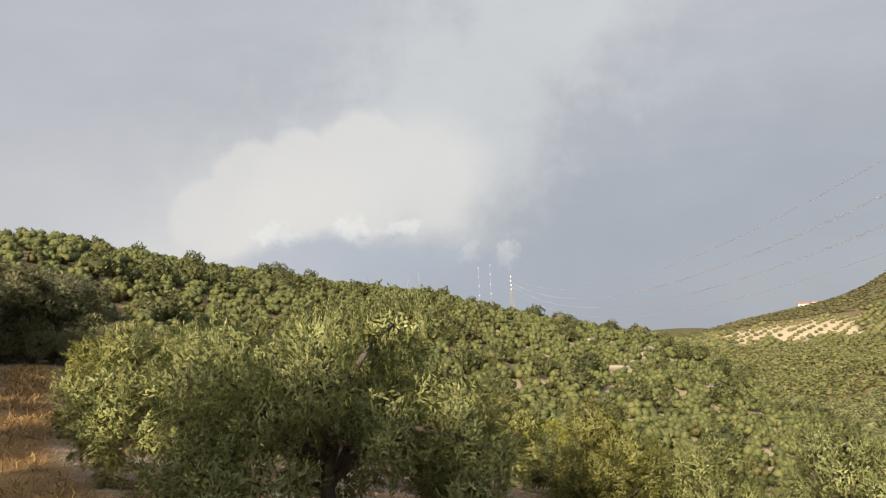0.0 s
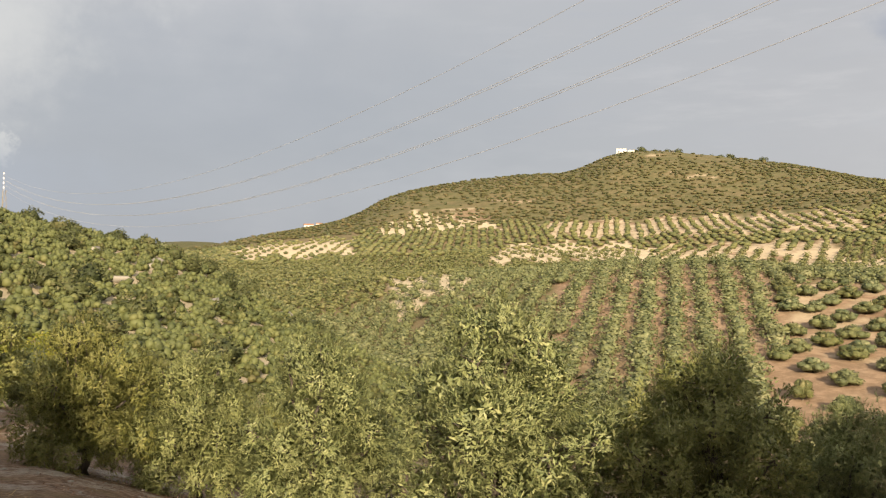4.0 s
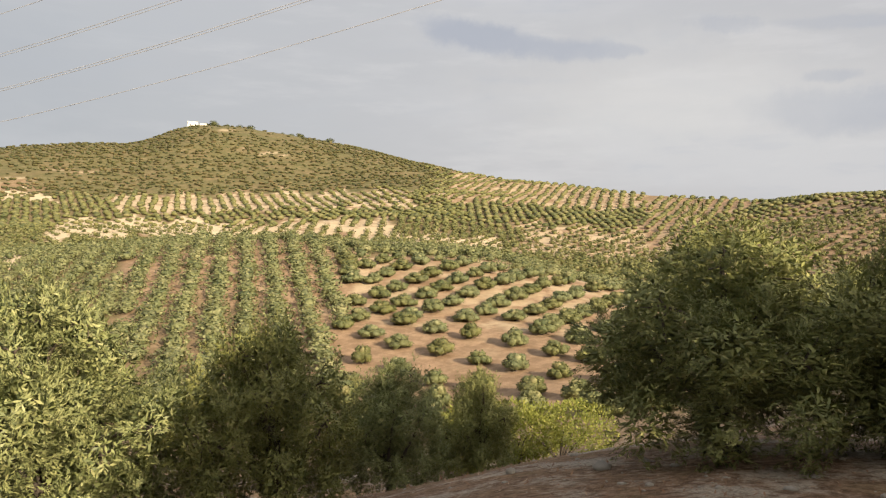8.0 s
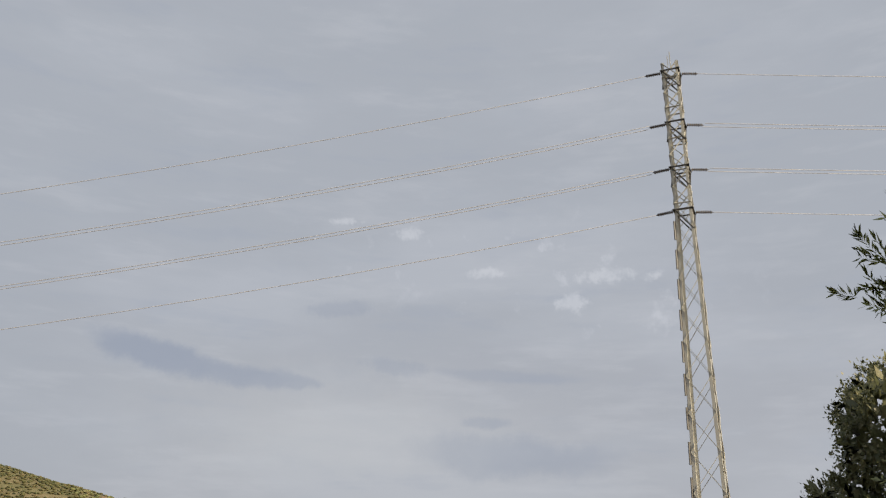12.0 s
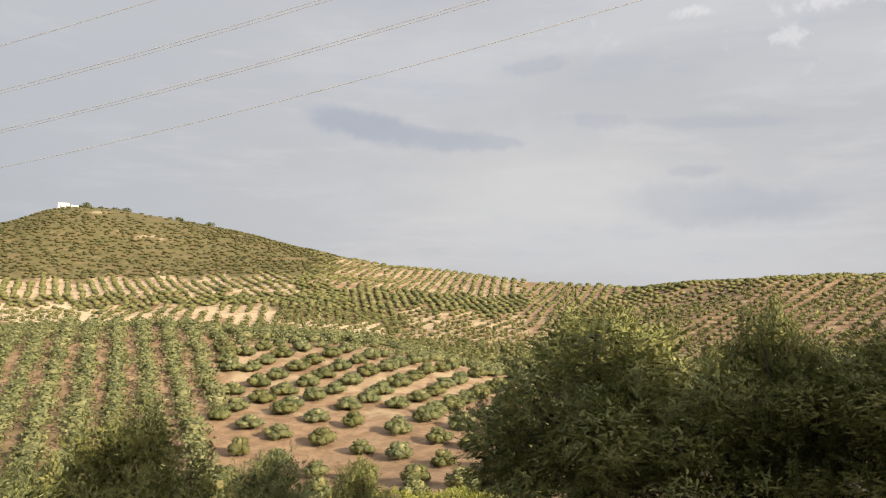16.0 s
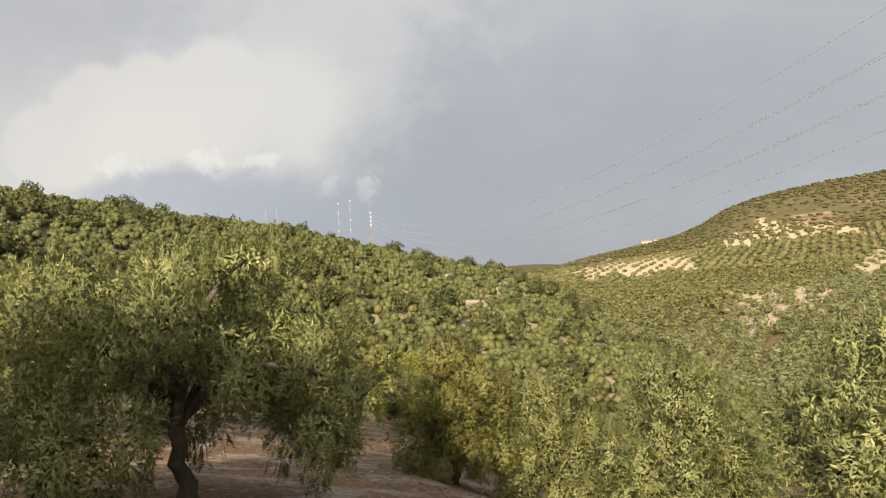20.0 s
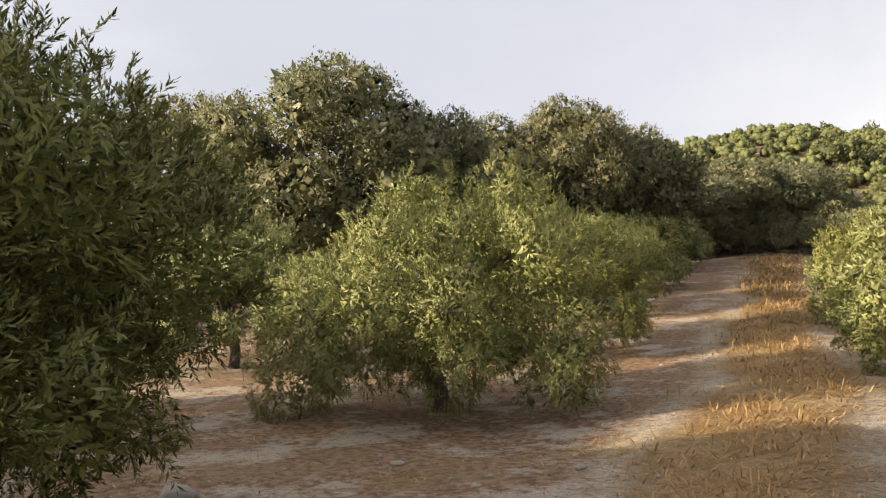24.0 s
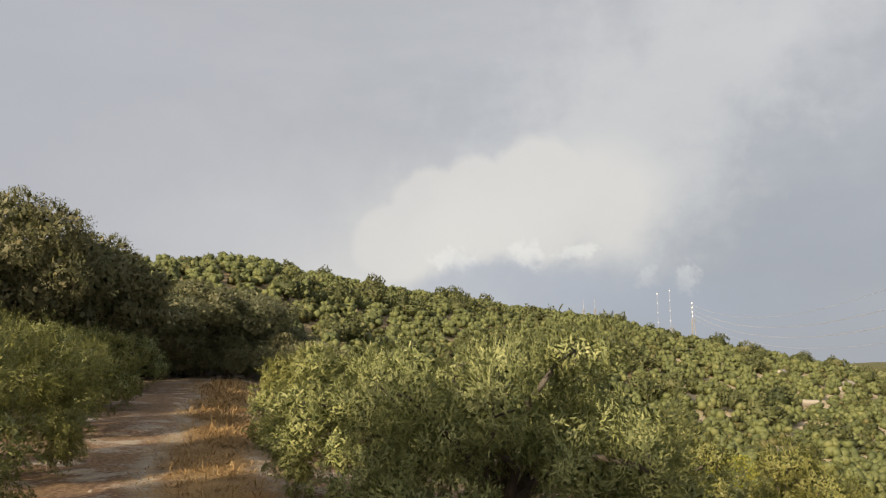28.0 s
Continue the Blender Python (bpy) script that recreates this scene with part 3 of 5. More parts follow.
def crown_points(rng, lobes, n, inner=0.12, power=1.0):
    """Places on the outsides of a heap of ellipsoid lobes, and the way outwards there."""
    c, rad = lobes[:, :3], lobes[:, 3:]
    area = (rad[:, 0] * rad[:, 2]) ** power
    pts, outs = [], []
    while sum(map(len, pts)) < n:
        k = rng.choice(len(lobes), n, p=area / area.sum())
        u = unit(rng.normal(size=(n, 3)))
        depth = np.where(rng.random(n) < inner, rng.uniform(0.35, 0.85, n), rng.uniform(0.80, 1.03, n))
        p = c[k] + rad[k] * u * depth[:, None]
        far = np.min(np.linalg.norm((p[:, None] - c[None]) / rad[None], axis=2) + np.where(np.arange(len(lobes))[None] == k[:, None], 9, 0), axis=1)
        keep = far > 0.78
        pts.append(p[keep])
        outs.append(unit(u / rad[k])[keep])
    return np.concatenate(pts)[:n], np.concatenate(outs)[:n]


def soft_normals(me, normals):
    """Shade leaves by the swell of the crown as much as by their own tilt."""
    me.polygons.foreach_set("use_smooth", np.ones(len(me.polygons), bool))
    me.normals_split_custom_set_from_vertices(normals.tolist())


def leaf_normals(v, out, swell):
    """Four normals a leaf: its own, turned towards the way out of the crown."""
    q = v.reshape(-1, 4, 3)
    own = unit(np.cross(q[:, 1] - q[:, 0], q[:, 2] - q[:, 0]))
    own *= np.where((own * out).sum(1, keepdims=True) < 0, -1, 1)
    return np.repeat(unit(own * (1 - swell) + out * swell), 4, axis=0)


def olive_lobes(rng, h, r, skirt, low):
    """The masses of an olive's crown: an uneven ring, a broken top and hanging skirts. The limbs go to the first twelve."""
    rows = []
    turn = rng.uniform(0, 6.28)
    for i in range(12):
        a = turn + i * 0.5236 + rng.normal(0, 0.14)
        d, s = r * rng.uniform(0.56, 0.80), r * rng.uniform(0.17, 0.29)
        rows.append((d * math.cos(a), d * math.sin(a), h * rng.uniform(0.40, 0.68), s, s, h * rng.uniform(0.11, 0.19)))
    for i in range(12):
        a = turn + i * 2.4 + rng.normal(0, 0.3)
        d, s = r * rng.uniform(0.08, 0.56), r * rng.uniform(0.16, 0.28)
        rows.append((d * math.cos(a), d * math.sin(a), h * rng.uniform(0.66, 0.88), s, s, h * rng.uniform(0.08, 0.15)))
    for i in range(6):
        a = turn + i * 1.05 + rng.normal(0, 0.3)
        d, s = r * rng.uniform(0.1, 0.45), r * rng.uniform(0.22, 0.32)
        rows.append((d * math.cos(a), d * math.sin(a), h * rng.uniform(0.5, 0.64), s, s, h * 0.14))
    for i in range(9 if low < 0.2 else 0):       # leafy down to the ground
        a = turn + i * 2.4
        d, s = r * rng.uniform(0.1, 0.58), r * rng.uniform(0.24, 0.34)
        rows.append((d * math.cos(a), d * math.sin(a), h * rng.uniform(0.22, 0.44), s, s, h * rng.uniform(0.14, 0.2)))
    for i in range(skirt * 2):
        a = turn + 0.4 + i * 3.1416 / max(skirt, 1) + rng.normal(0, 0.16)
        d, s = r * rng.uniform(0.62, 0.86), r * rng.uniform(0.13, 0.22)
        z, half = h * rng.uniform(low, low + 0.14), h * rng.uniform(0.13, 0.19)
        if math.cos(a) < 0.965 or low < 0.2:      # a gap that shows the trunk
            rows.append((d * math.cos(a), d * math.sin(a), z, s, s, half))
    rows = np.array(rows)
    if low < 0.16:       # a narrow young crown, rounded above and below
        rows[:, :2] *= (1 - 2.0 * (rows[:, 2:3] / h - 0.42) ** 2) * 1.1
    return rows


def tube(path, radii, sides=8, wob=0.12, rng=None):
    """A limb: rings of uneven width along a path. Quads."""
    path, radii = np.asarray(path, float), np.asarray(radii, float)
    way = unit(np.gradient(path, axis=0))
    ref = np.where(abs(way[:, 2:3]) > 0.9, [[1.0, 0, 0]], [[0, 0, 1.0]])
    a = unit(np.cross(way, ref))
    b = np.cross(way, a)
    t = np.linspace(0, 2 * math.pi, sides, endpoint=False)
    k = 1 + (rng.normal(0, wob, (len(path), sides)) if rng is not None else 0)
    v = path[:, None] + (radii[:, None] * k)[..., None] * (np.cos(t)[None, :, None] * a[:, None] + np.sin(t)[None, :, None] * b[:, None])
    n = len(path)
    i, j = np.meshgrid(np.arange(n - 1), np.arange(sides), indexing="ij")
    j2 = (j + 1) % sides
    f = np.stack([i * sides + j, i * sides + j2, (i + 1) * sides + j2, (i + 1) * sides + j], -1).reshape(-1, 4)
    return v.reshape(-1, 3), f


def bend(rng, a, b, n, sway):
    a, b = np.array(a, float), np.array(b, float)
    t = np.linspace(0, 1, n)[:, None]
    p = a + (b - a) * t
    off = np.cumsum(rng.normal(0, sway, (n, 3)), axis=0)
    return p + off * np.sin(t * math.pi) + np.array([0, 0, 1]) * np.sin(t * math.pi) * 0.1 * np.linalg.norm(b - a)


def join(parts):
    vs, fs, o = [], [], 0
    for v, f in parts:
        vs.append(v)
        fs.append(f + o)
        o += len(v)
    return np.concatenate(vs), np.concatenate(fs)


def olive_meshes(seed, h, r, shoots, leaves, size, skirt, trunk_h=0.32, trunk_r=0.15, fill=0.8, low=0.26):
    """Meshes of one olive: a gnarled trunk with its limbs, and a crown of leafy shoots."""
    rng = np.random.default_rng(seed)
    lobes = olive_lobes(rng, h, r, skirt, low)
    lean = rng.normal(0, 0.12, 2)
    fork = np.array([lean[0], lean[1], h * trunk_h])
    n = 9
    tp = bend(rng, (0, 0, -0.15), fork, n, 0.05)
    tr = trunk_r * (np.linspace(1.0, 0.72, n) + 0.7 * np.exp(-np.linspace(0, 9, n)))
    wood = [tube(tp, tr, 12, 0.09, rng)]
    limbs = []
    for i, row in enumerate(lobes[:20:2]):
        start = fork + np.array([0, 0, -0.1]) + rng.normal(0, 0.04, 3)
        end = row[:3] + rng.normal(0, 0.08, 3)
        limb = [tube(bend(rng, start, end, 7, 0.05), np.linspace(trunk_r * 0.55, 0.016, 7), 7, 0.1, rng)]
        for _ in range(3):
            tip = row[:3] + row[3:] * unit(rng.normal(size=3)) * 0.8
            limb.append(tube(bend(rng, end, tip, 5, 0.03), np.linspace(0.016, 0.005, 5), 5))
        limbs.append(make_mesh("limb", *join(limb), [BARK], True))
    trunk = make_mesh("trunk", *join(wood), [BARK], True)
    # leafy sprays: each a bunch of twigs that fan out from one bough's end
    sprays, twigs = shoots // 7, 7
    p, out = crown_points(rng, lobes, sprays, 0.10)
    rel = np.clip(p[:, 2:3] / h, 0, 1)
    up = np.array([0, 0, 1.0])
    way = unit(out * 0.6 + up * (2.1 * (rel - 0.40)) + rng.normal(0, 0.2, p.shape))
    reach_of = rng.uniform(0.12, 0.27, sprays) * (0.7 + 0.5 * rel[:, 0]) * (h / 3.3)
    tall = (rng.random(sprays) < 0.07) & (rel[:, 0] > 0.70)
    reach_of[tall] *= 2.6
    way[tall] = unit(way[tall] + up * 1.3)
    t = rng.uniform(0.0, 0.9, (sprays, twigs))
    tp = p[:, None] + way[:, None] * (reach_of[:, None, None] * (t[..., None] - 0.45)) + rng.normal(0, 0.045, (sprays, twigs, 3))
    tw = unit(way[:, None] + rng.normal(0, 0.42, (sprays, twigs, 3)) + up * 0.1)
    tl = rng.uniform(0.07, 0.17, (sprays, twigs)) * (h / 3.3)
    u = (np.arange(leaves) + 0.5) / leaves
    droop = -up * (0.20 * (1.2 - rel))[:, :, None, None] * (u ** 2)[None, None, :, None]
    at = tp[:, :, None] + (tw[:, :, None] * u[None, None, :, None] + droop) * tl[:, :, None, None]
    axis = unit(np.cross(tw, rng.normal(size=tw.shape)))
    sign = np.where(np.arange(leaves) % 2, 1.0, -1.0)[None, None, :, None]
    lw = unit(tw[:, :, None] * 0.8 + axis[:, :, None] * sign * 0.6 + rng.normal(0, 0.22, at.shape))
    at, lw = at.reshape(-1, 3), lw.reshape(-1, 3)
    outs = np.repeat(out, leaves * twigs, axis=0)
    face = outs * 0.8 + up * 0.5 + rng.normal(0, 0.5, at.shape)
    side = unit(np.cross(lw, face))
    m = len(at)
    v, f = leaf_quads(at, lw, side, size * rng.uniform(0.7, 1.25, m), size * 0.22 * rng.uniform(0.8, 1.2, m))
    swell = unit(outs + 0.35 * unit((at - [0, 0, h * 0.42]) / [r, r, h * 0.5]))
    # thick foliage inside, which hides the limbs
    q, qo = crown_points(rng, lobes * [1, 1, 1, 0.70, 0.70, 0.70], int(shoots * 3.6), 0.1)
    qw = unit(rng.normal(size=q.shape))
    v2, f2 = leaf_quads(q, qw, unit(np.cross(qw, qo + rng.normal(0, 0.5, size=q.shape))), fill * size * rng.uniform(1.2, 1.9, len(q)), fill * size * rng.uniform(0.36, 0.56, len(q)))
    v, f = join([(v, f), (v2, f2)])
    nor = leaf_normals(v, np.concatenate([swell, qo]), 0.58)
    keep = np.repeat(v[::4, 2] > 0.1, 4)
    v, nor = v[keep], nor[keep]
    crown = make_mesh("crown", v, np.arange(len(v)).reshape(-1, 4), [OLIVE])
    soft_normals(crown, nor)
    return [("trunk", trunk)] + [("limb", me) for me in limbs] + [("crown", crown)]


def plant(name, meshes, place, turn, scale, label, category, group=""):
    """A tree with its trunk at place, standing a little in the ground."""
    ob = new(name)
    ob.empty_display_size = 0.3
    s = scale if isinstance(scale, tuple) else (scale, scale, scale)
    ob.matrix_world = Matrix.LocRotScale(Vector((place[0], place[1], ground_z(place))), Euler((0, 0, radians(turn))), Vector(s))
    stem = None
    for part_name, me in meshes:
        piece = part(part_name, me, stem if part_name == "limb" and stem else ob)
        stem = piece if part_name == "trunk" else stem
    return tagged(ob, label, category, group)


NEAR_OLIVES = [olive_meshes(11 + i, 3.2, 2.6, 8200, 17, 0.050, sk, 0.34, 0.13, 1.2, low) for i, (sk, low) in enumerate(((7, 0.23), (5, 0.17), (6, 0.22)))]
ROW_OLIVES = [olive_meshes(31 + i, 3.1, 2.35, 3800, 13, 0.068, sk, 0.32, 0.12, 1.35) for i, sk in enumerate((6, 7, 5))]
SLIM_OLIVES = [olive_meshes(61 + i, 3.2, 1.5, 5600, 16, 0.049, sk, 0.18, 0.10, 1.25, 0.15) for i, sk in enumerate((7, 6, 7))]
CLOSE_OLIVE = olive_meshes(51, 4.2, 2.5, 8600, 18, 0.064, 8, 0.28, 0.14, 1.0)

# bearing, distance, kind, turn, scale across, scale up, label
OLIVES = [
    (-7.6, 9.6, 0, -81, 0.84, 0.97, "mature olive tree with dark trunk beside the straw track"),
    (-82, 5.6, 3, 70, 0.90, 0.84, "shaded olive tree with long grey-green shoots"),
    (-48.9, 13.6, 1, 60, 1.10, 1.27, "large spreading olive tree with low hanging boughs"),
    (-41.0, 20.5, 2, 200, 1.1, 1.12, "sunlit olive tree in the row along the track"),
    (-37.2, 27.5, 4, 260, 1.05, 1.08, "sunlit olive tree in the row along the track"),
    (-35.0, 34.5, 5, 310, 1.0, 1.05, "sunlit olive tree in the row along the track"),
    (-32.6, 44.0, 6, 50, 0.9, 0.95, "olive tree at the far end of the row"),
    (-16.5, 17.0, 4, 20, 1.05, 1.0, "olive tree in the row along the track"),
    (-19.3, 24.5, 5, 90, 1.05, 1.0, "olive tree in the row along the track"),
    (-20.8, 33.0, 6, 150, 1.0, 1.0, "olive tree in the row along the track"),
    (9.7, 14.6, 7, 210, 0.72, 0.78, "small olive tree standing on bare red soil"),
    (16.6, 15.0, 8, 300, 0.78, 0.84, "yellow-green olive tree on the slope"),
    (24.4, 13.0, 9, 30, 0.86, 0.90, "yellow-green olive tree on the slope"),
    (36.8, 11.3, 7, 75, 1.12, 1.05, "tall yellow-green olive tree on the slope"),
    (49.6, 10.8, 8, 130, 0.80, 0.82, "dark rounded olive tree with a sunlit top on the slope"),
    (57.9, 13.0, 9, 200, 0.64, 0.64, "low olive tree in shade on the brow"),
    (63.7, 15.0, 7, 250, 0.56, 0.63, "low olive tree in shade on the brow"),
    (80.6, 9.0, 8, 300, 1.06, 0.75, "shaded olive tree at the edge of the bare soil"),
    (97.5, 9.6, 9, 100, 1.1, 0.62, "shaded olive tree at the edge of the bare soil"),
    (90.4, 9.3, 9, 20, 0.46, 0.72, "slender olive tree with tall upright shoots"),
    (102, 14.0, 4, 330, 0.8, 0.58, "low olive tree below the pylon"),
    (136.0, 4.8, 3, 200, 0.84, 1.0, "close olive tree with long upright shoots"),
    (1.0, 24.0, 6, 60, 1.0, 1.0, "yellow-green olive tree on the slope"),
    (12.5, 24.0, 5, 100, 0.9, 0.85, "yellow-green olive tree on the slope"),
    (21.0, 24.0, 4, 140, 0.9, 0.8, "yellow-green olive tree on the slope"),
]
KINDS = NEAR_OLIVES + [CLOSE_OLIVE] + ROW_OLIVES + SLIM_OLIVES
for az, d, kind, turn, sx, sz, label in OLIVES:
    plant("olive_tree", KINDS[kind], pt(az, d), turn, (sx, sx, sz), label, "olive tree", "olive trees of the near grove")
# olives added behind and beside the camera to shade the ground in front
for along, across, kind, turn, tall in ((-8, -13, 6, 20, 1.3), (-7.5, 4.5, 5, 210, 1.15), (-15, -5, 6, 60, 1.15),
                                        (2.5, -10.8, 6, 0, 1.3), (9.5, -11.5, 5, 90, 1.25), (17, -12.5, 4, 45, 1.2)):
    p = pt(-26, along) + pt(64, across)
    plant("olive_tree", KINDS[kind], p, turn, (1.1, 1.1, tall), "olive tree added to cast shade over the near grove", "olive tree", "olive trees of the near grove")
# more unseen olives, placed by where their shadows fall
for x, y, kind, turn, tall in ((-3.4, -6.2, 6, 80, 1.15), (-0.7, -6.8, 5, 200, 1.2), (6.6, -6.6, 4, 150, 1.2), (9.6, -7.2, 5, 0, 0.95), (13.5, -9.5, 5, 0, 1.3)):
    plant("olive_tree", KINDS[kind], (x, y), turn, (1.05, 1.05, tall), "olive tree added to cast shade over the near grove", "olive tree", "olive trees of the near grove")


def oak_meshes(seed, h, r, clumps, leaves, size):
    """A holm oak: short trunk, round clumped crown of small stiff leaves."""
    rng = np.random.default_rng(seed)
    rows = []
    for i in range(64):
        u = unit(rng.normal(size=3))
        u[2] = u[2] * 0.9 + 0.08
        s = rng.uniform(0.17, 0.31) * r
        rows.append((*(u[:2] * r * rng.uniform(0.62, 0.86)), h * 0.56 + u[2] * h * 0.36, s, s, s * 0.85))
    lobes = np.array(rows)
    wood = [tube(bend(rng, (0, 0, -0.3), (0.1, 0.1, h * 0.3), 8, 0.05), np.linspace(0.34, 0.24, 8), 10, 0.1, rng)]
    limbs = [make_mesh("limb", *tube(bend(rng, (0.1, 0.1, h * 0.28), row[:3], 7, 0.1), np.linspace(0.16, 0.03, 7), 6, 0.1, rng), [BARK], True) for row in lobes[::9]]
    p, out = crown_points(rng, lobes, clumps, 0.15)
    at = np.repeat(p, leaves, axis=0) + rng.normal(0, 0.085, (clumps * leaves, 3))
    way = unit(np.repeat(out, leaves, axis=0) + rng.normal(0, 0.7, at.shape))
    face = np.repeat(out, leaves, axis=0) + [0, 0, 0.3] + rng.normal(0, 0.45, at.shape)
    way = unit(way + rng.normal(0, 0.5, at.shape))
    side = unit(np.cross(way, face))
    m = len(at)
    v, f = leaf_quads(at, way, side, size * rng.uniform(0.7, 1.3, m), size * 0.55 * rng.uniform(0.8, 1.2, m))
    swell = unit(np.repeat(out, leaves, axis=0) + 0.5 * unit((at - [0, 0, h * 0.5]) / [r, r, h * 0.5]))
    q, qo = crown_points(rng, lobes * [1, 1, 1, 0.84, 0.84, 0.84], clumps * 2, 0.3)
    qw = unit(rng.normal(size=q.shape))
    v2, f2 = leaf_quads(q, qw, unit(np.cross(qw, qo + rng.normal(0, 0.5, size=q.shape))), size * rng.uniform(2.5, 4, len(q)), size * rng.uniform(1.5, 2.5, len(q)))
    v, f = join([(v, f), (v2, f2)])
    crown = make_mesh("crown", v, f, [OAK])
    soft_normals(crown, leaf_normals(v, np.concatenate([swell, qo]), 0.25))
    return [("trunk", make_mesh("trunk", *join(wood), [BARK], True))] + [("limb", me) for me in limbs] + [("crown", crown)]


OAKS = [oak_meshes(71 + i, 8.0, 4.2, 3300, 14, 0.105) for i in range(2)]
for az, d, kind, turn, sx, sz in ((-55.5, 31, 0, 0, 1.12, 1.30), (-49.0, 33, 1, 0, 0.8, 1.08), (-65, 33, 1, 100, 0.9, 1.12), (-44.5, 41, 1, 50, 0.95, 1.12), (-39, 42, 0, 200, 0.9, 1.25), (-35.2, 46, 1, 90, 0.95, 1.05),
                                  (-32.3, 54, 0, 140, 1.0, 0.80), (-28.6, 58, 1, 10, 1.0, 0.85), (-25.3, 61, 0, 70, 0.95, 0.82), (-22.3, 63, 1, 120, 0.6, 0.5), (-41, 52, 0, 20, 1.0, 1.0),
                                  (-76, 36, 0, 30, 0.9, 0.9), (-20.3, 60, 0, 220, 0.5, 0.36), (115.8, 14, 1, 40, 0.58, 0.74)):
    plant("holm_oak", OAKS[kind], pt(az, d), turn, (sx, sx, sz * 0.9), "dark holm oak with a dense rounded crown", "oak tree", "holm oaks at the grove's edge")


# tall oaks added out of view behind the camera, to shade the nearest trees
for x, y, kind, turn, sx, sz in ((-7.8, -6.3, 0, 20, 1.15, 0.872), (-15.6, -6.8, 1, 140, 0.80, 0.76), (2.9, -6.6, 1, 60, 0.48, 0.76)):
    plant("holm_oak", OAKS[kind], (x, y), turn, (sx, sx, sz), "unseen tall holm oak added to shade the near grove", "oak tree", "holm oaks at the grove's edge")


# ---- orchards and scrub on the hills ----
def ball(rng, sub, rough):
    bm = bmesh.new()
    bmesh.ops.create_icosphere(bm, subdivisions=sub, radius=1.0)
    v = np.array([x.co[:] for x in bm.verts])
    f = np.array([[q.index for q in t.verts] for t in bm.faces])
    bm.free()
    v *= (1 + rng.normal(0, rough, len(v)))[:, None]
    return v, f


def clump_template(seed, quads, size, lobes=8, core=0.62, sub=1):
    """A distant tree: sprays of foliage on a heap of small lobes round a core, 1 m in radius. Triangles."""
    rng = np.random.default_rng(seed)
    rows = []
    for i in range(lobes):
        a = i * 2.4 + rng.normal(0, 0.3)
        d = 0.66 * math.sqrt((i + 0.4) / lobes) * rng.uniform(0.8, 1.15)
        s = rng.uniform(0.26, 0.44)
        rows.append((d * math.cos(a), d * math.sin(a), rng.uniform(-0.45, 0.6) * (1.1 - d), s, s, s * 1.1))
    v, f = ball(rng, sub, 0.14)
    parts = [(v * core * [1, 1, 0.95], f)]
    if quads:
        p, u = crown_points(rng, np.array(rows), quads, 0.0)
        way = unit(u * 0.5 + rng.normal(0, 0.7, p.shape) + [0, 0, 0.5])
        side = unit(np.cross(way, u + [0, 0, 0.3] + rng.normal(0, 0.4, p.shape)))
        q, g = leaf_quads(p - way * size * 0.35, way, side, size * rng.uniform(0.6, 1.3, quads), size * 0.62 * rng.uniform(0.7, 1.2, quads))
        parts.append((q, np.concatenate([g[:, [0, 1, 2]], g[:, [0, 2, 3]]])))
    return join(parts)


def dome_template(seed, quads, size, sub=1, lower=7, upper=4, lumps=False):
    """A pruned orchard olive: a lumpy dome of upright boughs, leafy to the ground, 1 m in radius. Triangles."""
    rng = np.random.default_rng(seed)
    turn = rng.uniform(0, 6.28)
    rows = []
    for i in range(lower):
        a = turn + 6.283 * i / lower + rng.normal(0, 0.15)
        s = rng.uniform(0.34, 0.44)
        d = rng.uniform(0.50, 0.64)
        rows.append((d * math.cos(a), d * math.sin(a), rng.uniform(-0.45, -0.10), s, s, s * 1.35))
    for i in range(upper):
        a = turn + 0.5 + 6.283 * i / upper + rng.normal(0, 0.2)
        s, d = rng.uniform(0.32, 0.42), rng.uniform(0.12, 0.34)
        rows.append((d * math.cos(a), d * math.sin(a), rng.uniform(0.25, 0.50), s, s, s * 1.25))
    parts = [(ball(rng, sub, 0.10)[0] * [0.5, 0.5, 0.62] + [0, 0, -0.2], ball(rng, sub, 0.0)[1])]
    if sub > 1 or lumps:
        for row in rows:
            v, f = ball(rng, 1, 0.16)
            parts.append((v * np.array(row[3:]) * 0.86 + row[:3], f))
    p, u = crown_points(rng, np.array(rows), quads, 0.0)
    way = unit(np.cross(u, rng.normal(size=p.shape)) + u * 0.25 + [0, 0, 0.35])
    side = unit(np.cross(way, u + rng.normal(0, 0.22, p.shape)))
    q, g = leaf_quads(p - way * size * 0.4, way, side, size * rng.uniform(0.7, 1.4, quads), size * 0.72 * rng.uniform(0.7, 1.2, quads))
    parts.append((q, np.concatenate([g[:, [0, 1, 2]], g[:, [0, 2, 3]]])))
    return join(parts)


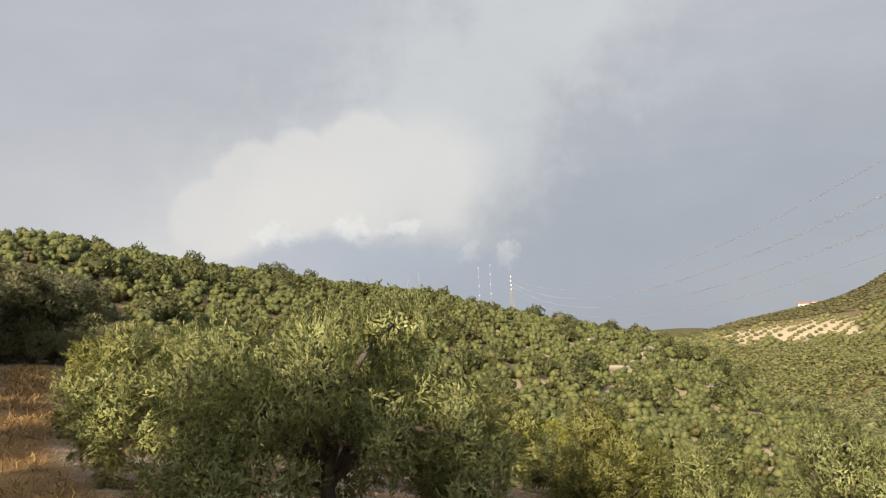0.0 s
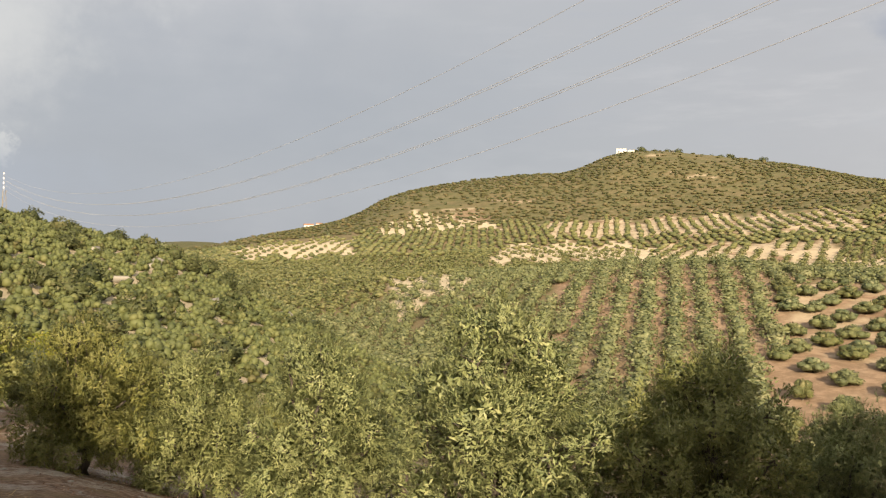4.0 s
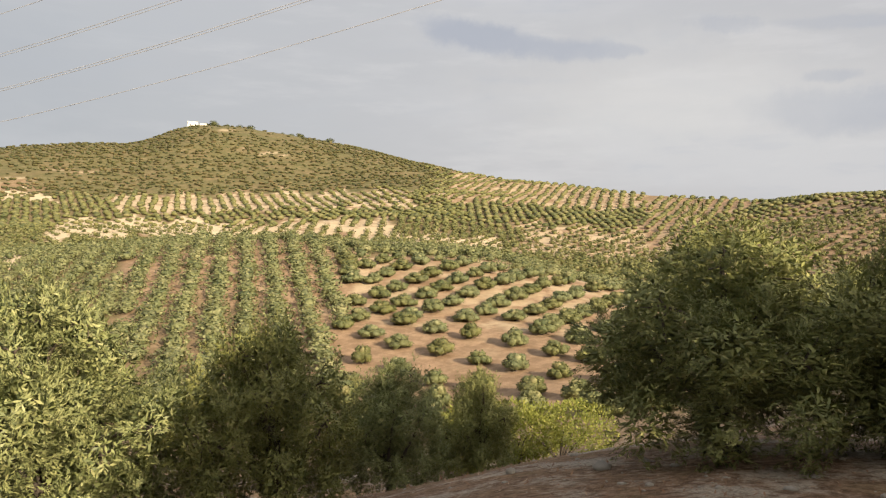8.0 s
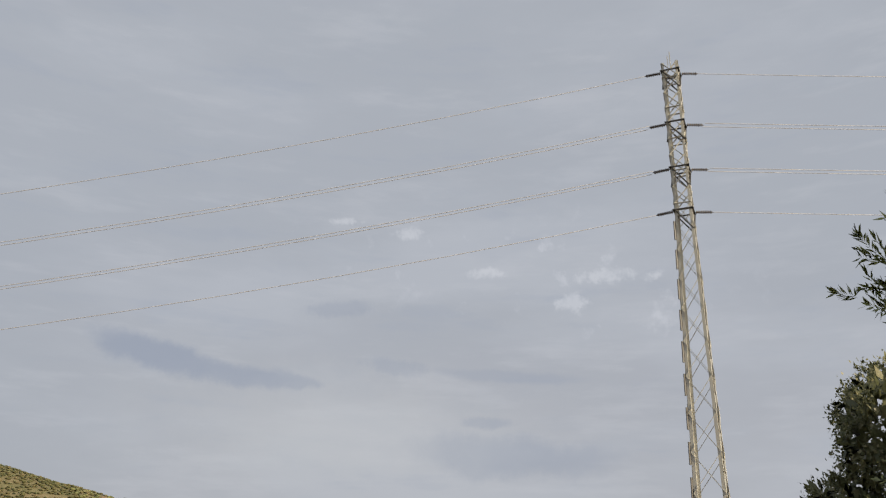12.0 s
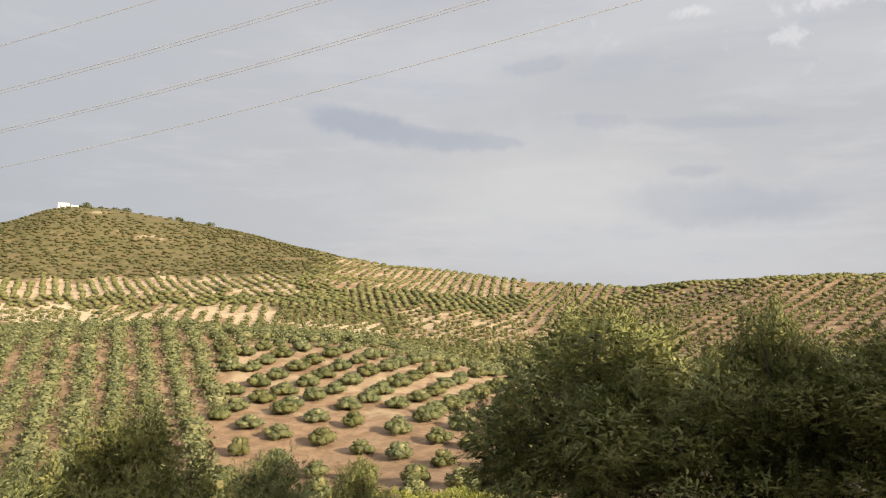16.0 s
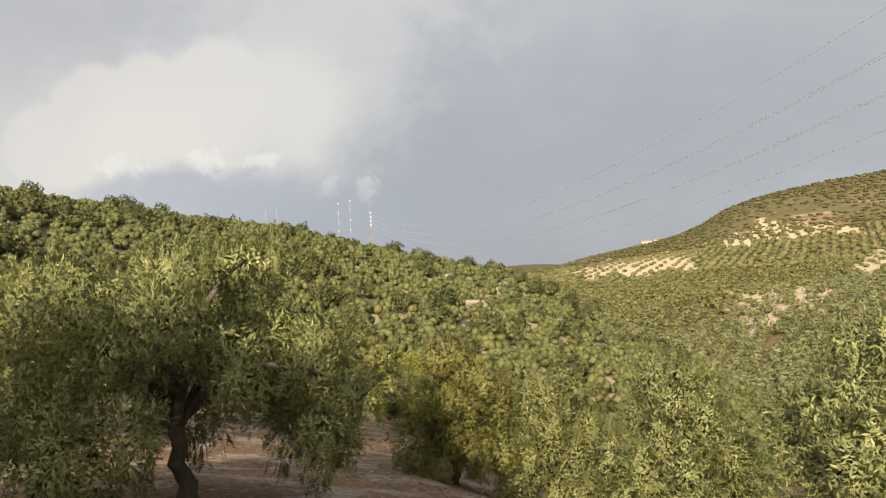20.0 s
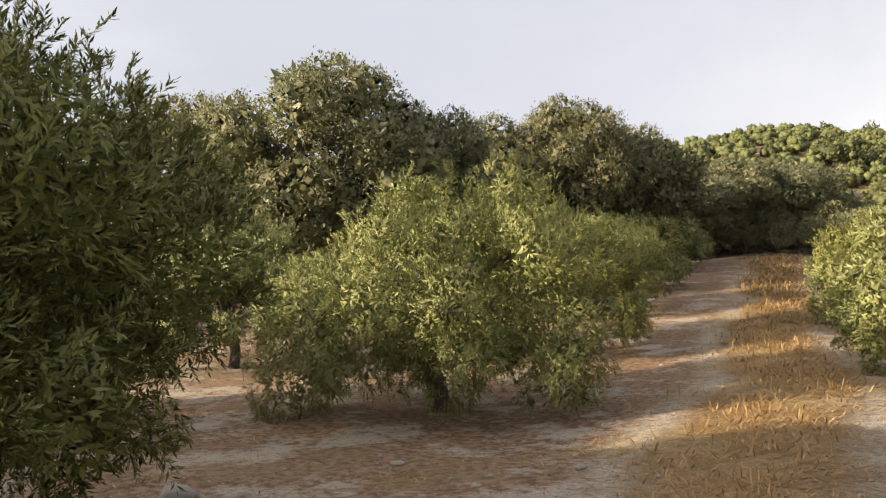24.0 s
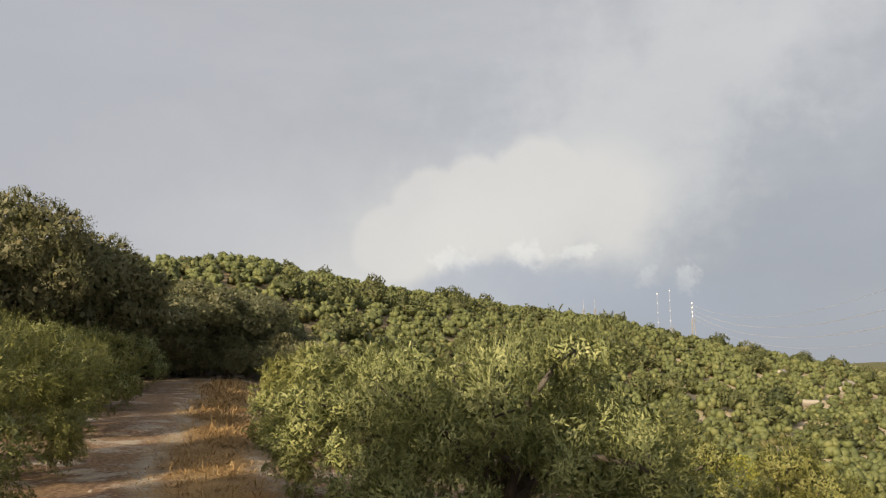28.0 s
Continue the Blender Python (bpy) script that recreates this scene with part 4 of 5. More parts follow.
def scatter(name, label, category, places, radius, tall, templates, mat, seed, sink=0.25):
    """Many trees in one mesh."""
    rng = np.random.default_rng(seed)
    places = np.asarray(places)
    z = height(places[:, 0], places[:, 1])
    n = len(places)
    a, s, h = rng.uniform(0, 6.283, n), radius * rng.uniform(0.82, 1.22, n), tall * rng.uniform(0.78, 1.2, n)
    kind = rng.integers(0, len(templates), n)
    parts, o = [], 0
    vs, fs = [], []
    for k, (tv, tf) in enumerate(templates):
        m = np.nonzero(kind == k)[0]
        c, sn = np.cos(a[m])[:, None], np.sin(a[m])[:, None]
        x = (tv[None, :, 0] * c - tv[None, :, 1] * sn) * s[m][:, None] + places[m, 0][:, None]
        y = (tv[None, :, 0] * sn + tv[None, :, 1] * c) * s[m][:, None] + places[m, 1][:, None]
        zz = (tv[None, :, 2] * 0.5 + 0.5 - sink * 0.4) * h[m][:, None] + z[m][:, None]
        vs.append(np.stack([x, y, zz], -1).reshape(-1, 3))
        fs.append((tf[None] + (np.arange(len(m)) * len(tv))[:, None, None]).reshape(-1, 3) + o)
        o += len(m) * len(tv)
    me = make_mesh(name, np.concatenate(vs), np.concatenate(fs), [mat], True)
    return tagged(new(name, me), label, category, kind="stuff")


def grid_places(rng, az0, az1, d0, d1, turn, step, share, jitter=0.12, close=0.76):
    """Planting places on a grid whose rows run at the bearing turn, within a piece of the land."""
    corners = [pt(a, d) for a in np.linspace(az0, az1, 7) for d in (d0, d1)]
    xs, ys = [c.x for c in corners], [c.y for c in corners]
    cx, cy = (min(xs) + max(xs)) / 2, (min(ys) + max(ys)) / 2
    half = max(max(xs) - min(xs), max(ys) - min(ys)) * 0.75
    u, w = np.meshgrid(np.arange(-half, half, step * close), np.arange(-half, half, step))
    u, w = u.ravel(), w.ravel()
    u, w = u + rng.normal(0, jitter * step, len(u)), w + rng.normal(0, jitter * step * 0.5, len(w))
    t = radians(turn)
    x, y = cx + u * math.sin(t) + w * math.cos(t), cy + u * math.cos(t) - w * math.sin(t)
    az, d = fray(np.degrees(np.arctan2(x, y)), np.hypot(x, y))
    m = (az > az0) & (az < az1) & (d > d0) & (d < d1) & (rng.random(len(x)) < share)
    return np.stack([x, y], -1)[m]


def lattice_places(rng, az0, az1, d0, d1, a, b, share):
    """Planting places on a skew lattice with the steps a and b."""
    i, j = np.meshgrid(np.arange(-60, 61), np.arange(-40, 41))
    i, j = i.ravel(), j.ravel()
    o = (102.6, 37.7)
    x, y = o[0] + i * a[0] + j * b[0] + rng.normal(0, 0.35, len(i)), o[1] + i * a[1] + j * b[1] + rng.normal(0, 0.35, len(i))
    az, d = fray(np.degrees(np.arctan2(x, y)), np.hypot(x, y))
    m = (az > az0) & (az < az1) & (d > d0) & (d < d1) & (rng.random(len(x)) < share)
    return np.stack([x, y], -1)[m]


HILLDOMES = [dome_template(191 + i, 130, 0.19, 1, 5, 3, True) for i in range(6)]
ROWDOMES = [dome_template(161 + i, 150, 0.27) for i in range(5)]
KNOLLDOMES = [dome_template(171 + i, 700, 0.16, 2, 7, 4) for i in range(4)]
KNOLLCLUMPS = [clump_template(141 + i, 460, 0.20, 14) for i in range(3)]
FARDOMES = [dome_template(181 + i, 36, 0.5, 1, 6, 3) for i in range(4)]
DOTS = [clump_template(121 + i, 8, 0.7, 4, 0.85) for i in range(4)]

rng = np.random.default_rng(5)
taken, bare = [], []
for k, (a0, a1, d0, d1, turn, step, _, share, kind) in enumerate(FIELDS):
    if kind == "lattice":
        p = lattice_places(rng, a0, a1, d0, d1, (1.9, 7.4), (10.2, -0.6) if d0 < 130 else (6.6, -0.3), share)
    else:
        p = grid_places(rng, a0, a1, d0, d1, turn, step, share, 0.10 if step > 6 else 0.09 if kind == "hedge" else 0.2, 0.97 if step > 6.5 else 0.74 if kind == "hedge" else 0.76)
    az, d = fray(np.degrees(np.arctan2(p[:, 0], p[:, 1])), np.hypot(p[:, 0], p[:, 1]))
    for j, (b0, b1, e0, e1, *_) in enumerate(FIELDS):
        if j > k:
            p = p[~((az > b0) & (az < b1) & (d > e0) & (d < e1))]
            az, d = fray(np.degrees(np.arctan2(p[:, 0], p[:, 1])), np.hypot(p[:, 0], p[:, 1]))
    # the spur hides its own trees' places behind its flank
    spur_d = smooth_line(SPUR, az)[0]
    p = p[(az > 30) | (d > spur_d + 8)]
    taken.append(p)
    bare.append(np.full(len(p), FIELDS[k][6]))
orchard, bare = np.concatenate(taken), np.concatenate(bare)
od = np.hypot(orchard[:, 0], orchard[:, 1])
oaz = np.degrees(np.arctan2(orchard[:, 0], orchard[:, 1]))
# the nearest trees of the knoll, one by one
single = (oaz > 54.5) & (oaz < 79) & (od < 190)
knoll_crowns = [make_mesh("crown", v * [1, 1, 0.5] + [0, 0, 0.46], f, [FAROLIVE], True) for v, f in KNOLLDOMES]
knoll_trunk = make_mesh("trunk", *tube([(0, 0, -0.2), (0.02, 0, 0.15), (0.03, 0.02, 0.45)], [0.09, 0.06, 0.05], 7), [BARK], True)
for i, q in enumerate(orchard[single]):
    k = rng.uniform(0.85, 1.15) * (1.0 + 0.22 * min(max((math.hypot(q[0], q[1]) - 122) / 25, 0), 1))
    plant("olive_tree", [("trunk", knoll_trunk), ("crown", knoll_crowns[i % 4])], q, rng.uniform(0, 360), (2.1 * k, 2.1 * k, 2.75 * rng.uniform(0.85, 1.15)),
          "rounded olive tree on red-brown knoll soil", "olive tree", "olive trees of the knoll")
orchard, od, bare = orchard[~single], od[~single], bare[~single]
scatter("orchard_trees", "rows of olive trees on the knoll and in the valley", "olive trees", orchard[od < 265], 2.65, 3.0, ROWDOMES, FAROLIVE, 7)
middle, far_off, young = (od >= 265) & (od < 480), od >= 480, bare > 0.75
scatter("orchard_trees", "rows of distant olive trees on green ground", "olive trees", orchard[middle & ~young], 2.5, 3.0, FARDOMES, FAROLIVE, 8)
scatter("orchard_trees", "rows of young olive trees on pale soil", "olive trees", orchard[middle & young], 2.0, 2.5, FARDOMES, FAROLIVE, 18)
scatter("orchard_trees", "rows of distant olive trees on the far fields", "olive trees", orchard[far_off & ~young], 2.4, 2.8, DOTS, FAROLIVE, 9)
scatter("orchard_trees", "rows of young olive trees on far pale fields", "olive trees", orchard[far_off & young], 1.85, 2.4, DOTS, FAROLIVE, 19)


def wild_places(rng, az0, az1, d0, d1, step, share, jitter=0.27):
    p = grid_places(rng, az0, az1, d0, d1, 57, step, share, jitter, 1.0)
    return p


# the left-hand hill: old olives and scrub growing together
p = wild_places(rng, -64, 32, 30, 235, 3.0, 0.96)
az, d = np.degrees(np.arctan2(p[:, 0], p[:, 1])), np.hypot(p[:, 0], p[:, 1])
edge = smooth_line(SPUR, az)[0]
start = np.interp(az, [-92, -40, -33, -20, -14, 0, 32], [42, 50, 62, 66, 42, 31, 27])
p = p[(d < edge + 14) & (d > start)]
d = np.hypot(p[:, 0], p[:, 1])
hole = np.sin(p[:, 0] * 0.11 + 1.0) * np.sin(p[:, 1] * 0.083 + 0.4)
sparse = np.clip((np.degrees(np.arctan2(p[:, 0], p[:, 1])) + 2) / 10, 0, 1)
p = p[(hole > -0.95) & (rng.random(len(p)) > 0.11 * sparse)]
pick = rng.random(len(p))
close_by = np.hypot(p[:, 0], p[:, 1]) < 68
fine = [clump_template(151 + i, 900, 0.12, 20, 0.6) for i in range(3)]
scatter("hill_olives", "olive trees and bushes at the foot of the near hill", "olive trees", p[close_by & (pick < 0.6)], 1.35, 2.7, fine, HILLTREE, 15)
scatter("hill_scrub", "dark evergreen bushes at the foot of the near hill", "bushes", p[close_by & (pick >= 0.6)], 1.35, 2.4, fine, SCRUB, 16)
p, pick = p[~close_by], pick[~close_by]
scatter("hill_olives", "olive trees crowding the near hill", "olive trees", p[pick < 0.70], 1.5, 2.3, HILLDOMES, HILLTREE, 10)
scatter("hill_scrub", "dark evergreen scrub among the olives of the hill", "bushes", p[(pick >= 0.70) & (pick < 0.97)], 1.4, 2.0, HILLDOMES, SCRUB, 11)
scatter("hill_oaks", "dark evergreen oaks standing among the olives of the hill", "trees", p[pick >= 0.96], 2.5, 4.4, KNOLLCLUMPS, SCRUB, 14)

# scrub on the far hill
p = wild_places(rng, 8, 76, 560, 985, 4.9, 0.85, 0.7)
az, d = np.degrees(np.arctan2(p[:, 0], p[:, 1])), np.hypot(p[:, 0], p[:, 1])
foot, crest = smooth_line(FOOT, az)[0], smooth_line(CREST, az)[0]
keep = (d > foot + 20) & (d < crest + 12) & ((az < 62) | (d > 800))
p = p[keep]
p = p[np.sin(p[:, 0] * 0.021) * np.sin(p[:, 1] * 0.017 + 1) + rng.normal(0, 0.35, len(p)) > np.where(d[keep] < foot[keep] + 90, -2.0, -0.45)]
scatter("far_scrub", "low scrub covering the far hill", "bushes", p[::2], 2.4, 1.9, DOTS, FARSCRUB, 12)
scatter("far_scrub", "small tufts of scrub on the far hill", "bushes", p[1::2], 1.5, 1.4, DOTS, SCRUB, 13)


# ---- the pylon and its wires ----
def bar(bm, a, b, w, t=None):
    """An angle bar as a thin box from a to b."""
    a, b = Vector(a), Vector(b)
    way = b - a
    m = Matrix.Translation((a + b) / 2) @ way.to_track_quat("Z", "Y").to_matrix().to_4x4() @ Matrix.Diagonal((w, t or w, way.length, 1))
    bmesh.ops.create_cube(bm, size=1.0, matrix=m)


def bars(name, rows, mat, parent, w, t=None, label=""):
    bm = bmesh.new()
    for a, b in rows:
        bar(bm, a, b, w, t)
    return part(name, bm_mesh(name, bm, mat), parent, label)


def half_width(z, h, top, foot):
    """Half the tower's width: a straight taper up to the head, then upright."""
    k = min(z / (h * 0.72), 1)
    return foot + (top - foot) * k


def angle_bar(name, a, b, w, ways, mat, parent, label=""):
    """An L-section from a to b: two thin flanges of width w that run along the two ways from its heel."""
    bm = bmesh.new()
    a, b = Vector(a), Vector(b)
    for way, other in (ways, ways[::-1]):
        way, other = Vector(way), Vector(other)
        ends = [[p + way * k + other * o for k, o in ((0, 0), (w, 0), (w, 0.018), (0, 0.018))] for p in (a, b)]
        vs = [[bm.verts.new(q) for q in ring] for ring in ends]
        for i in range(4):
            bm.faces.new((vs[0][i], vs[0][(i + 1) % 4], vs[1][(i + 1) % 4], vs[1][i]))
        bm.faces.new(vs[0][::-1])
        bm.faces.new(vs[1])
    bmesh.ops.recalc_face_normals(bm, faces=bm.faces[:])
    return part(name, bm_mesh(name, bm, mat), parent, label)


def lattice_tower(place, turn, h, foot, top, levels, panel_steps, leg_w=0.17):
    ob = new("pylon")
    ob.matrix_world = pose(place[0], place[1], ground_z(place), 0, 0, turn)
    corners = ((-1, -1), (1, -1), (1, 1), (-1, 1))
    neck = h * 0.72

    def at(c, z):
        s = half_width(z, h, top, foot)
        return Vector((c[0] * s, c[1] * s, z))

    for c in corners:
        ways = ((-c[0], 0, 0), (0, -c[1], 0))
        cuts = [0, 0.19, 0.37, 0.54, 0.72, 1.0]
        for k, (u, v) in enumerate(zip(cuts, cuts[1:])):
            angle_bar("leg", at(c, h * u), at(c, h * v), leg_w - 0.012 * k, ways, STEEL, ob, "pale galvanised angle leg")
        for u in cuts[1:-1]:      # splice plates with their bolts
            q = at(c, h * u)
            bars("splice_plate", [(q + Vector((-c[0] * 0.1, c[1] * 0.012, -0.35)), q + Vector((-c[0] * 0.1, c[1] * 0.012, 0.35)))], STEEL, ob, 0.15, 0.02)
    for k in range(13):          # climbing guards up one leg
        z0 = h * (0.03 + 0.052 * k)
        q, w = at(corners[3], z0), at(corners[3], z0 + h * 0.034)
        e = Vector((0, 0.05, 0))
        bars("climbing_guard", [(q + e, w + e)], DARKSTEEL, ob, 0.06, 0.09)
    # crossed bracing below the head, plain zigzags inside it
    zs = [neck * (1 - (1 - k / panel_steps) ** 1.15) for k in range(panel_steps + 1)]
    for n, (z0, z1) in enumerate(zip(zs, zs[1:])):
        for i in range(4):
            a, b = corners[i], corners[(i + 1) % 4]
            bars("brace", [(at(a, z0), at(b, z1)), (at(b, z0), at(a, z1))], STEEL, ob, 0.055, 0.02)
    head = [neck + (h - neck) * k / 9 for k in range(10)]
    for n, (z0, z1) in enumerate(zip(head, head[1:])):
        for i in range(4):
            a, b = corners[i], corners[(i + 1) % 4]
            rows = [(at(a, z0), at(b, z1)), (at(b, z0), at(a, z1))]
            bars("brace", rows[:1] if n % 2 else rows, STEEL, ob, 0.09, 0.025)
    for z in [neck] + head[2::2]:
        bars("ring", [(at(corners[i], z), at(corners[(i + 1) % 4], z)) for i in range(4)], STEEL, ob, 0.10, 0.03)
    bars("spike", [((0.1, 0, h - 0.1), (0.1, 0, h + 1.0))], STEEL, ob, 0.045)
    bars("spike", [((-0.2, 0.1, h - 0.1), (-0.2, 0.1, h + 0.55))], STEEL, ob, 0.035)
    for z, span in levels:
        w = half_width(z, h, top, foot)
        for s in (-1, 1):
            x = s * (w + 0.03)
            bars("crossarm", [((x, -w - 0.1, z), (x, w + 0.1, z)), ((x, -w, z - 1.15), (x, w, z))], DARKSTEEL, ob, 0.10, 0.05)
            bars("crossarm", [((-w - 0.1, s * (w + 0.03), z), (w + 0.1, s * (w + 0.03), z)), ((-w, s * (w + 0.03), z - 1.15), (w, s * (w + 0.03), z))], DARKSTEEL, ob, 0.10, 0.05)
    return tagged(ob, "tall galvanised lattice pylon with tension insulators", "pylon")


def insulator(parent, a, b, discs=7):
    """A string of discs from a to b."""
    a, b = Vector(a), Vector(b)
    bm = bmesh.new()
    way = b - a
    turn = way.to_track_quat("Z", "Y").to_matrix().to_4x4()
    bmesh.ops.create_cone(bm, segments=6, radius1=0.02, radius2=0.02, depth=way.length, matrix=Matrix.Translation((a + b) / 2) @ turn)
    for i in range(discs):
        p = a + way * (0.12 + 0.76 * i / (discs - 1))
        bmesh.ops.create_cone(bm, cap_ends=True, segments=10, radius1=0.095, radius2=0.04, depth=0.08, matrix=Matrix.Translation(p) @ turn)
    return part("insulator", bm_mesh("insulator", bm, GLASSY), parent)


def cable(a, b, sag, width, label):
    n = 40
    a, b = np.array(a, float), np.array(b, float)
    t = np.linspace(0, 1, n)[:, None]
    p = a + (b - a) * t - np.array([0, 0, 1]) * sag * 4 * t * (1 - t)
    me = make_mesh("power_cable", *tube(p, np.full(n, width), 5), [WIRE], True)
    return tagged(new("power_cable", me), label, "power cable", "power cables of the pylon")


PYLON = pt(100.75, 41.0)
P_H = EYE + 41 * math.tan(radians(33.3)) - ground_z(PYLON)
LEVELS = [(P_H - 0.5, 0.25), (P_H - 3.75, 0.35), (P_H - 6.45, 0.35), (P_H - 8.9, 0.3)]
pylon = lattice_tower(PYLON, -17, P_H, 0.85, 0.42, LEVELS, 13)
AHEAD = pt(4.6, 205)
BACK = PYLON + (PYLON - AHEAD).normalized() * 190
bpy.context.view_layer.update()
to_local = pylon.matrix_world.inverted()
for k, (z, span) in enumerate(LEVELS):
    z0 = ground_z(PYLON) + z
    ends = (EYE + 205 * math.tan(radians(4.95 - 0.28 * k)), z0 + 8.0)
    for goal, end_z, lean in ((AHEAD, ends[0], -0.25), (BACK, ends[1], 0.02)):
        flat = (goal - PYLON).to_2d().normalized()
        start = PYLON + Vector((flat.x, flat.y, 0)) * 0.55
        start.z = z0
        tip = start + Vector((flat.x, flat.y, lean)).normalized() * 0.95
        insulator(pylon, to_local @ start, to_local @ tip)
        for off in ((0.0,) if k in (0, 3) else (-0.18, 0.18)):
            q = Vector((-flat.y, flat.x, 0)) * off
            end = Vector((goal.x, goal.y, end_z))
            cable(tip + q, end + q, 12.2 if goal is AHEAD else 2.0, 0.018, "taut grey overhead power cable")

# ---- masts on the near ridge ----
def hill_mast(az, d, foot, h, banded):
    p = pt(az, d)
    ob = new("antenna_mast" if banded else "radio_mast")
    ob.matrix_world = pose(p.x, p.y, ground_z(p), 0, 0, 15)
    w = foot
    bars("leg", [((-w, -w, 0), (-w * 0.5, -w * 0.5, h * 0.62))], STONE, ob, 0.09)
    bars("leg", [((w, -w, 0), (w * 0.5, -w * 0.5, h * 0.62))], STONE, ob, 0.09)
    bars("leg", [((0, w, 0), (0, w * 0.5, h * 0.62))], STONE, ob, 0.09)
    bars("bracing", [((-w, -w, k * h * 0.155), (w, -w, (k + 1) * h * 0.155)) for k in range(4)], STONE, ob, 0.08)
    bars("pole", [((0, 0, h * 0.6), (0, 0, h))], WIRE, ob, 0.045)
    if banded:
        for k in range(4):
            bm = bmesh.new()
            bmesh.ops.create_cone(bm, cap_ends=True, segments=10, radius1=0.15, radius2=0.15, depth=0.4, matrix=Matrix.Translation((0, 0, h * (0.68 + 0.1 * k))))
            part("band", bm_mesh("band", bm, WHITE), ob, "white painted band")
    return tagged(ob, "slim lattice mast with white bands on the olive hill" if banded else "slim pale radio mast on the olive hill", "mast")


hill_mast(4.6, 205, 0.55, 10.2, True)
for az, el0 in ((2.4, 5.1), (3.2, 5.3)):
    d = 320
    q = pt(az, d)
    hill_mast(az, d, 0.6, EYE + d * math.tan(radians(el0 + 0.75)) - ground_z(q), True)
for az, d, h in ((-2.5, 214, 6.2), (-1.75, 214, 7.0)):
    hill_mast(az, d, 0.3, h, False)


# ---- buildings ----
def box_mesh(name, lo, hi, mat, bevel=0.0):
    bm = bmesh.new()
    lo, hi = Vector(lo), Vector(hi)
    bmesh.ops.create_cube(bm, size=1.0, matrix=Matrix.Translation((lo + hi) / 2) @ Matrix.Diagonal((*(hi - lo), 1)))
    if bevel:
        bmesh.ops.bevel(bm, geom=bm.edges[:], offset=bevel, segments=1, affect="EDGES")
    return bm_mesh(name, bm, mat)


def house(az, d, turn, w, l, h, label, name="farmhouse", flat=False):
    p = pt(az, d)
    ob = new(name)
    ob.matrix_world = pose(p.x, p.y, ground_z(p) - 0.4, 0, 0, turn)
    part("wall", box_mesh("wall", (-w / 2, -l / 2, 0), (w / 2, l / 2, h), LIME, 0.05), ob)
    if flat:
        part("parapet", box_mesh("parapet", (-w / 2 - 0.15, -l / 2 - 0.15, h), (w / 2 + 0.15, l / 2 + 0.15, h + 0.5), LIME, 0.05), ob)
    else:
        bm = bmesh.new()
        o = 0.4
        vs = [bm.verts.new(v) for v in ((-w / 2 - o, -l / 2 - o, h), (w / 2 + o, -l / 2 - o, h), (w / 2 + o, l / 2 + o, h), (-w / 2 - o, l / 2 + o, h),
                                        (-w / 2 - o, 0, h + l * 0.25), (w / 2 + o, 0, h + l * 0.25))]
        for f in ((0, 1, 5, 4), (2, 3, 4, 5), (1, 2, 5), (3, 0, 4), (3, 2, 1, 0)):
            bm.faces.new([vs[i] for i in f])
        part("roof", bm_mesh("roof", bm, TILE), ob, "low pitched clay tile roof")
    for k in range(max(2, int(w / 4))):
        x = -w / 2 + (k + 0.5) * w / max(2, int(w / 4))
        part("window", box_mesh("window", (x - 0.55, -l / 2 - 0.06, h * 0.35), (x + 0.55, -l / 2 + 0.04, h * 0.7), DARK), ob)
    return tagged(ob, label, "house")


house(44.6, 944, -44, 11, 8, 7.0, "white hilltop hermitage with plain limewashed walls", "hilltop_hermitage", True)
house(45.25, 946, -44, 7, 6, 4.0, "low white outbuilding beside the hermitage", "outbuilding", True)
house(23.3, 880, -20, 10, 6, 3.0, "white farmhouse on the low shoulder of the hill")
house(24.0, 884, -25, 6, 5, 2.6, "small white farm building on the hill shoulder")
hill_trees = [pt(a, 950 + 3 * math.sin(a * 9)) for a in (45.55, 45.95, 46.3, 46.75, 47.6, 48.3, 49.6, 50.4, 51.0, 51.6, 52.5, 41.2, 40.1, 53.6, 34.5, 30.2, 24.6, 25.2)]
top_clumps = [make_mesh("crown", v * [1, 1, 0.62] + [0, 0, 0.75], f, [SCRUB], True) for v, f in KNOLLCLUMPS]
for i, q in enumerate(hill_trees):
    k = (4.6, 6.0, 3.6, 4.4)[i % 4]
    plant("hilltop_tree", [("trunk", knoll_trunk), ("crown", top_clumps[i % 3])], q, 40 * i, (k, k, k), "dark evergreen tree on the hill's crest", "tree", "trees on the far crest")


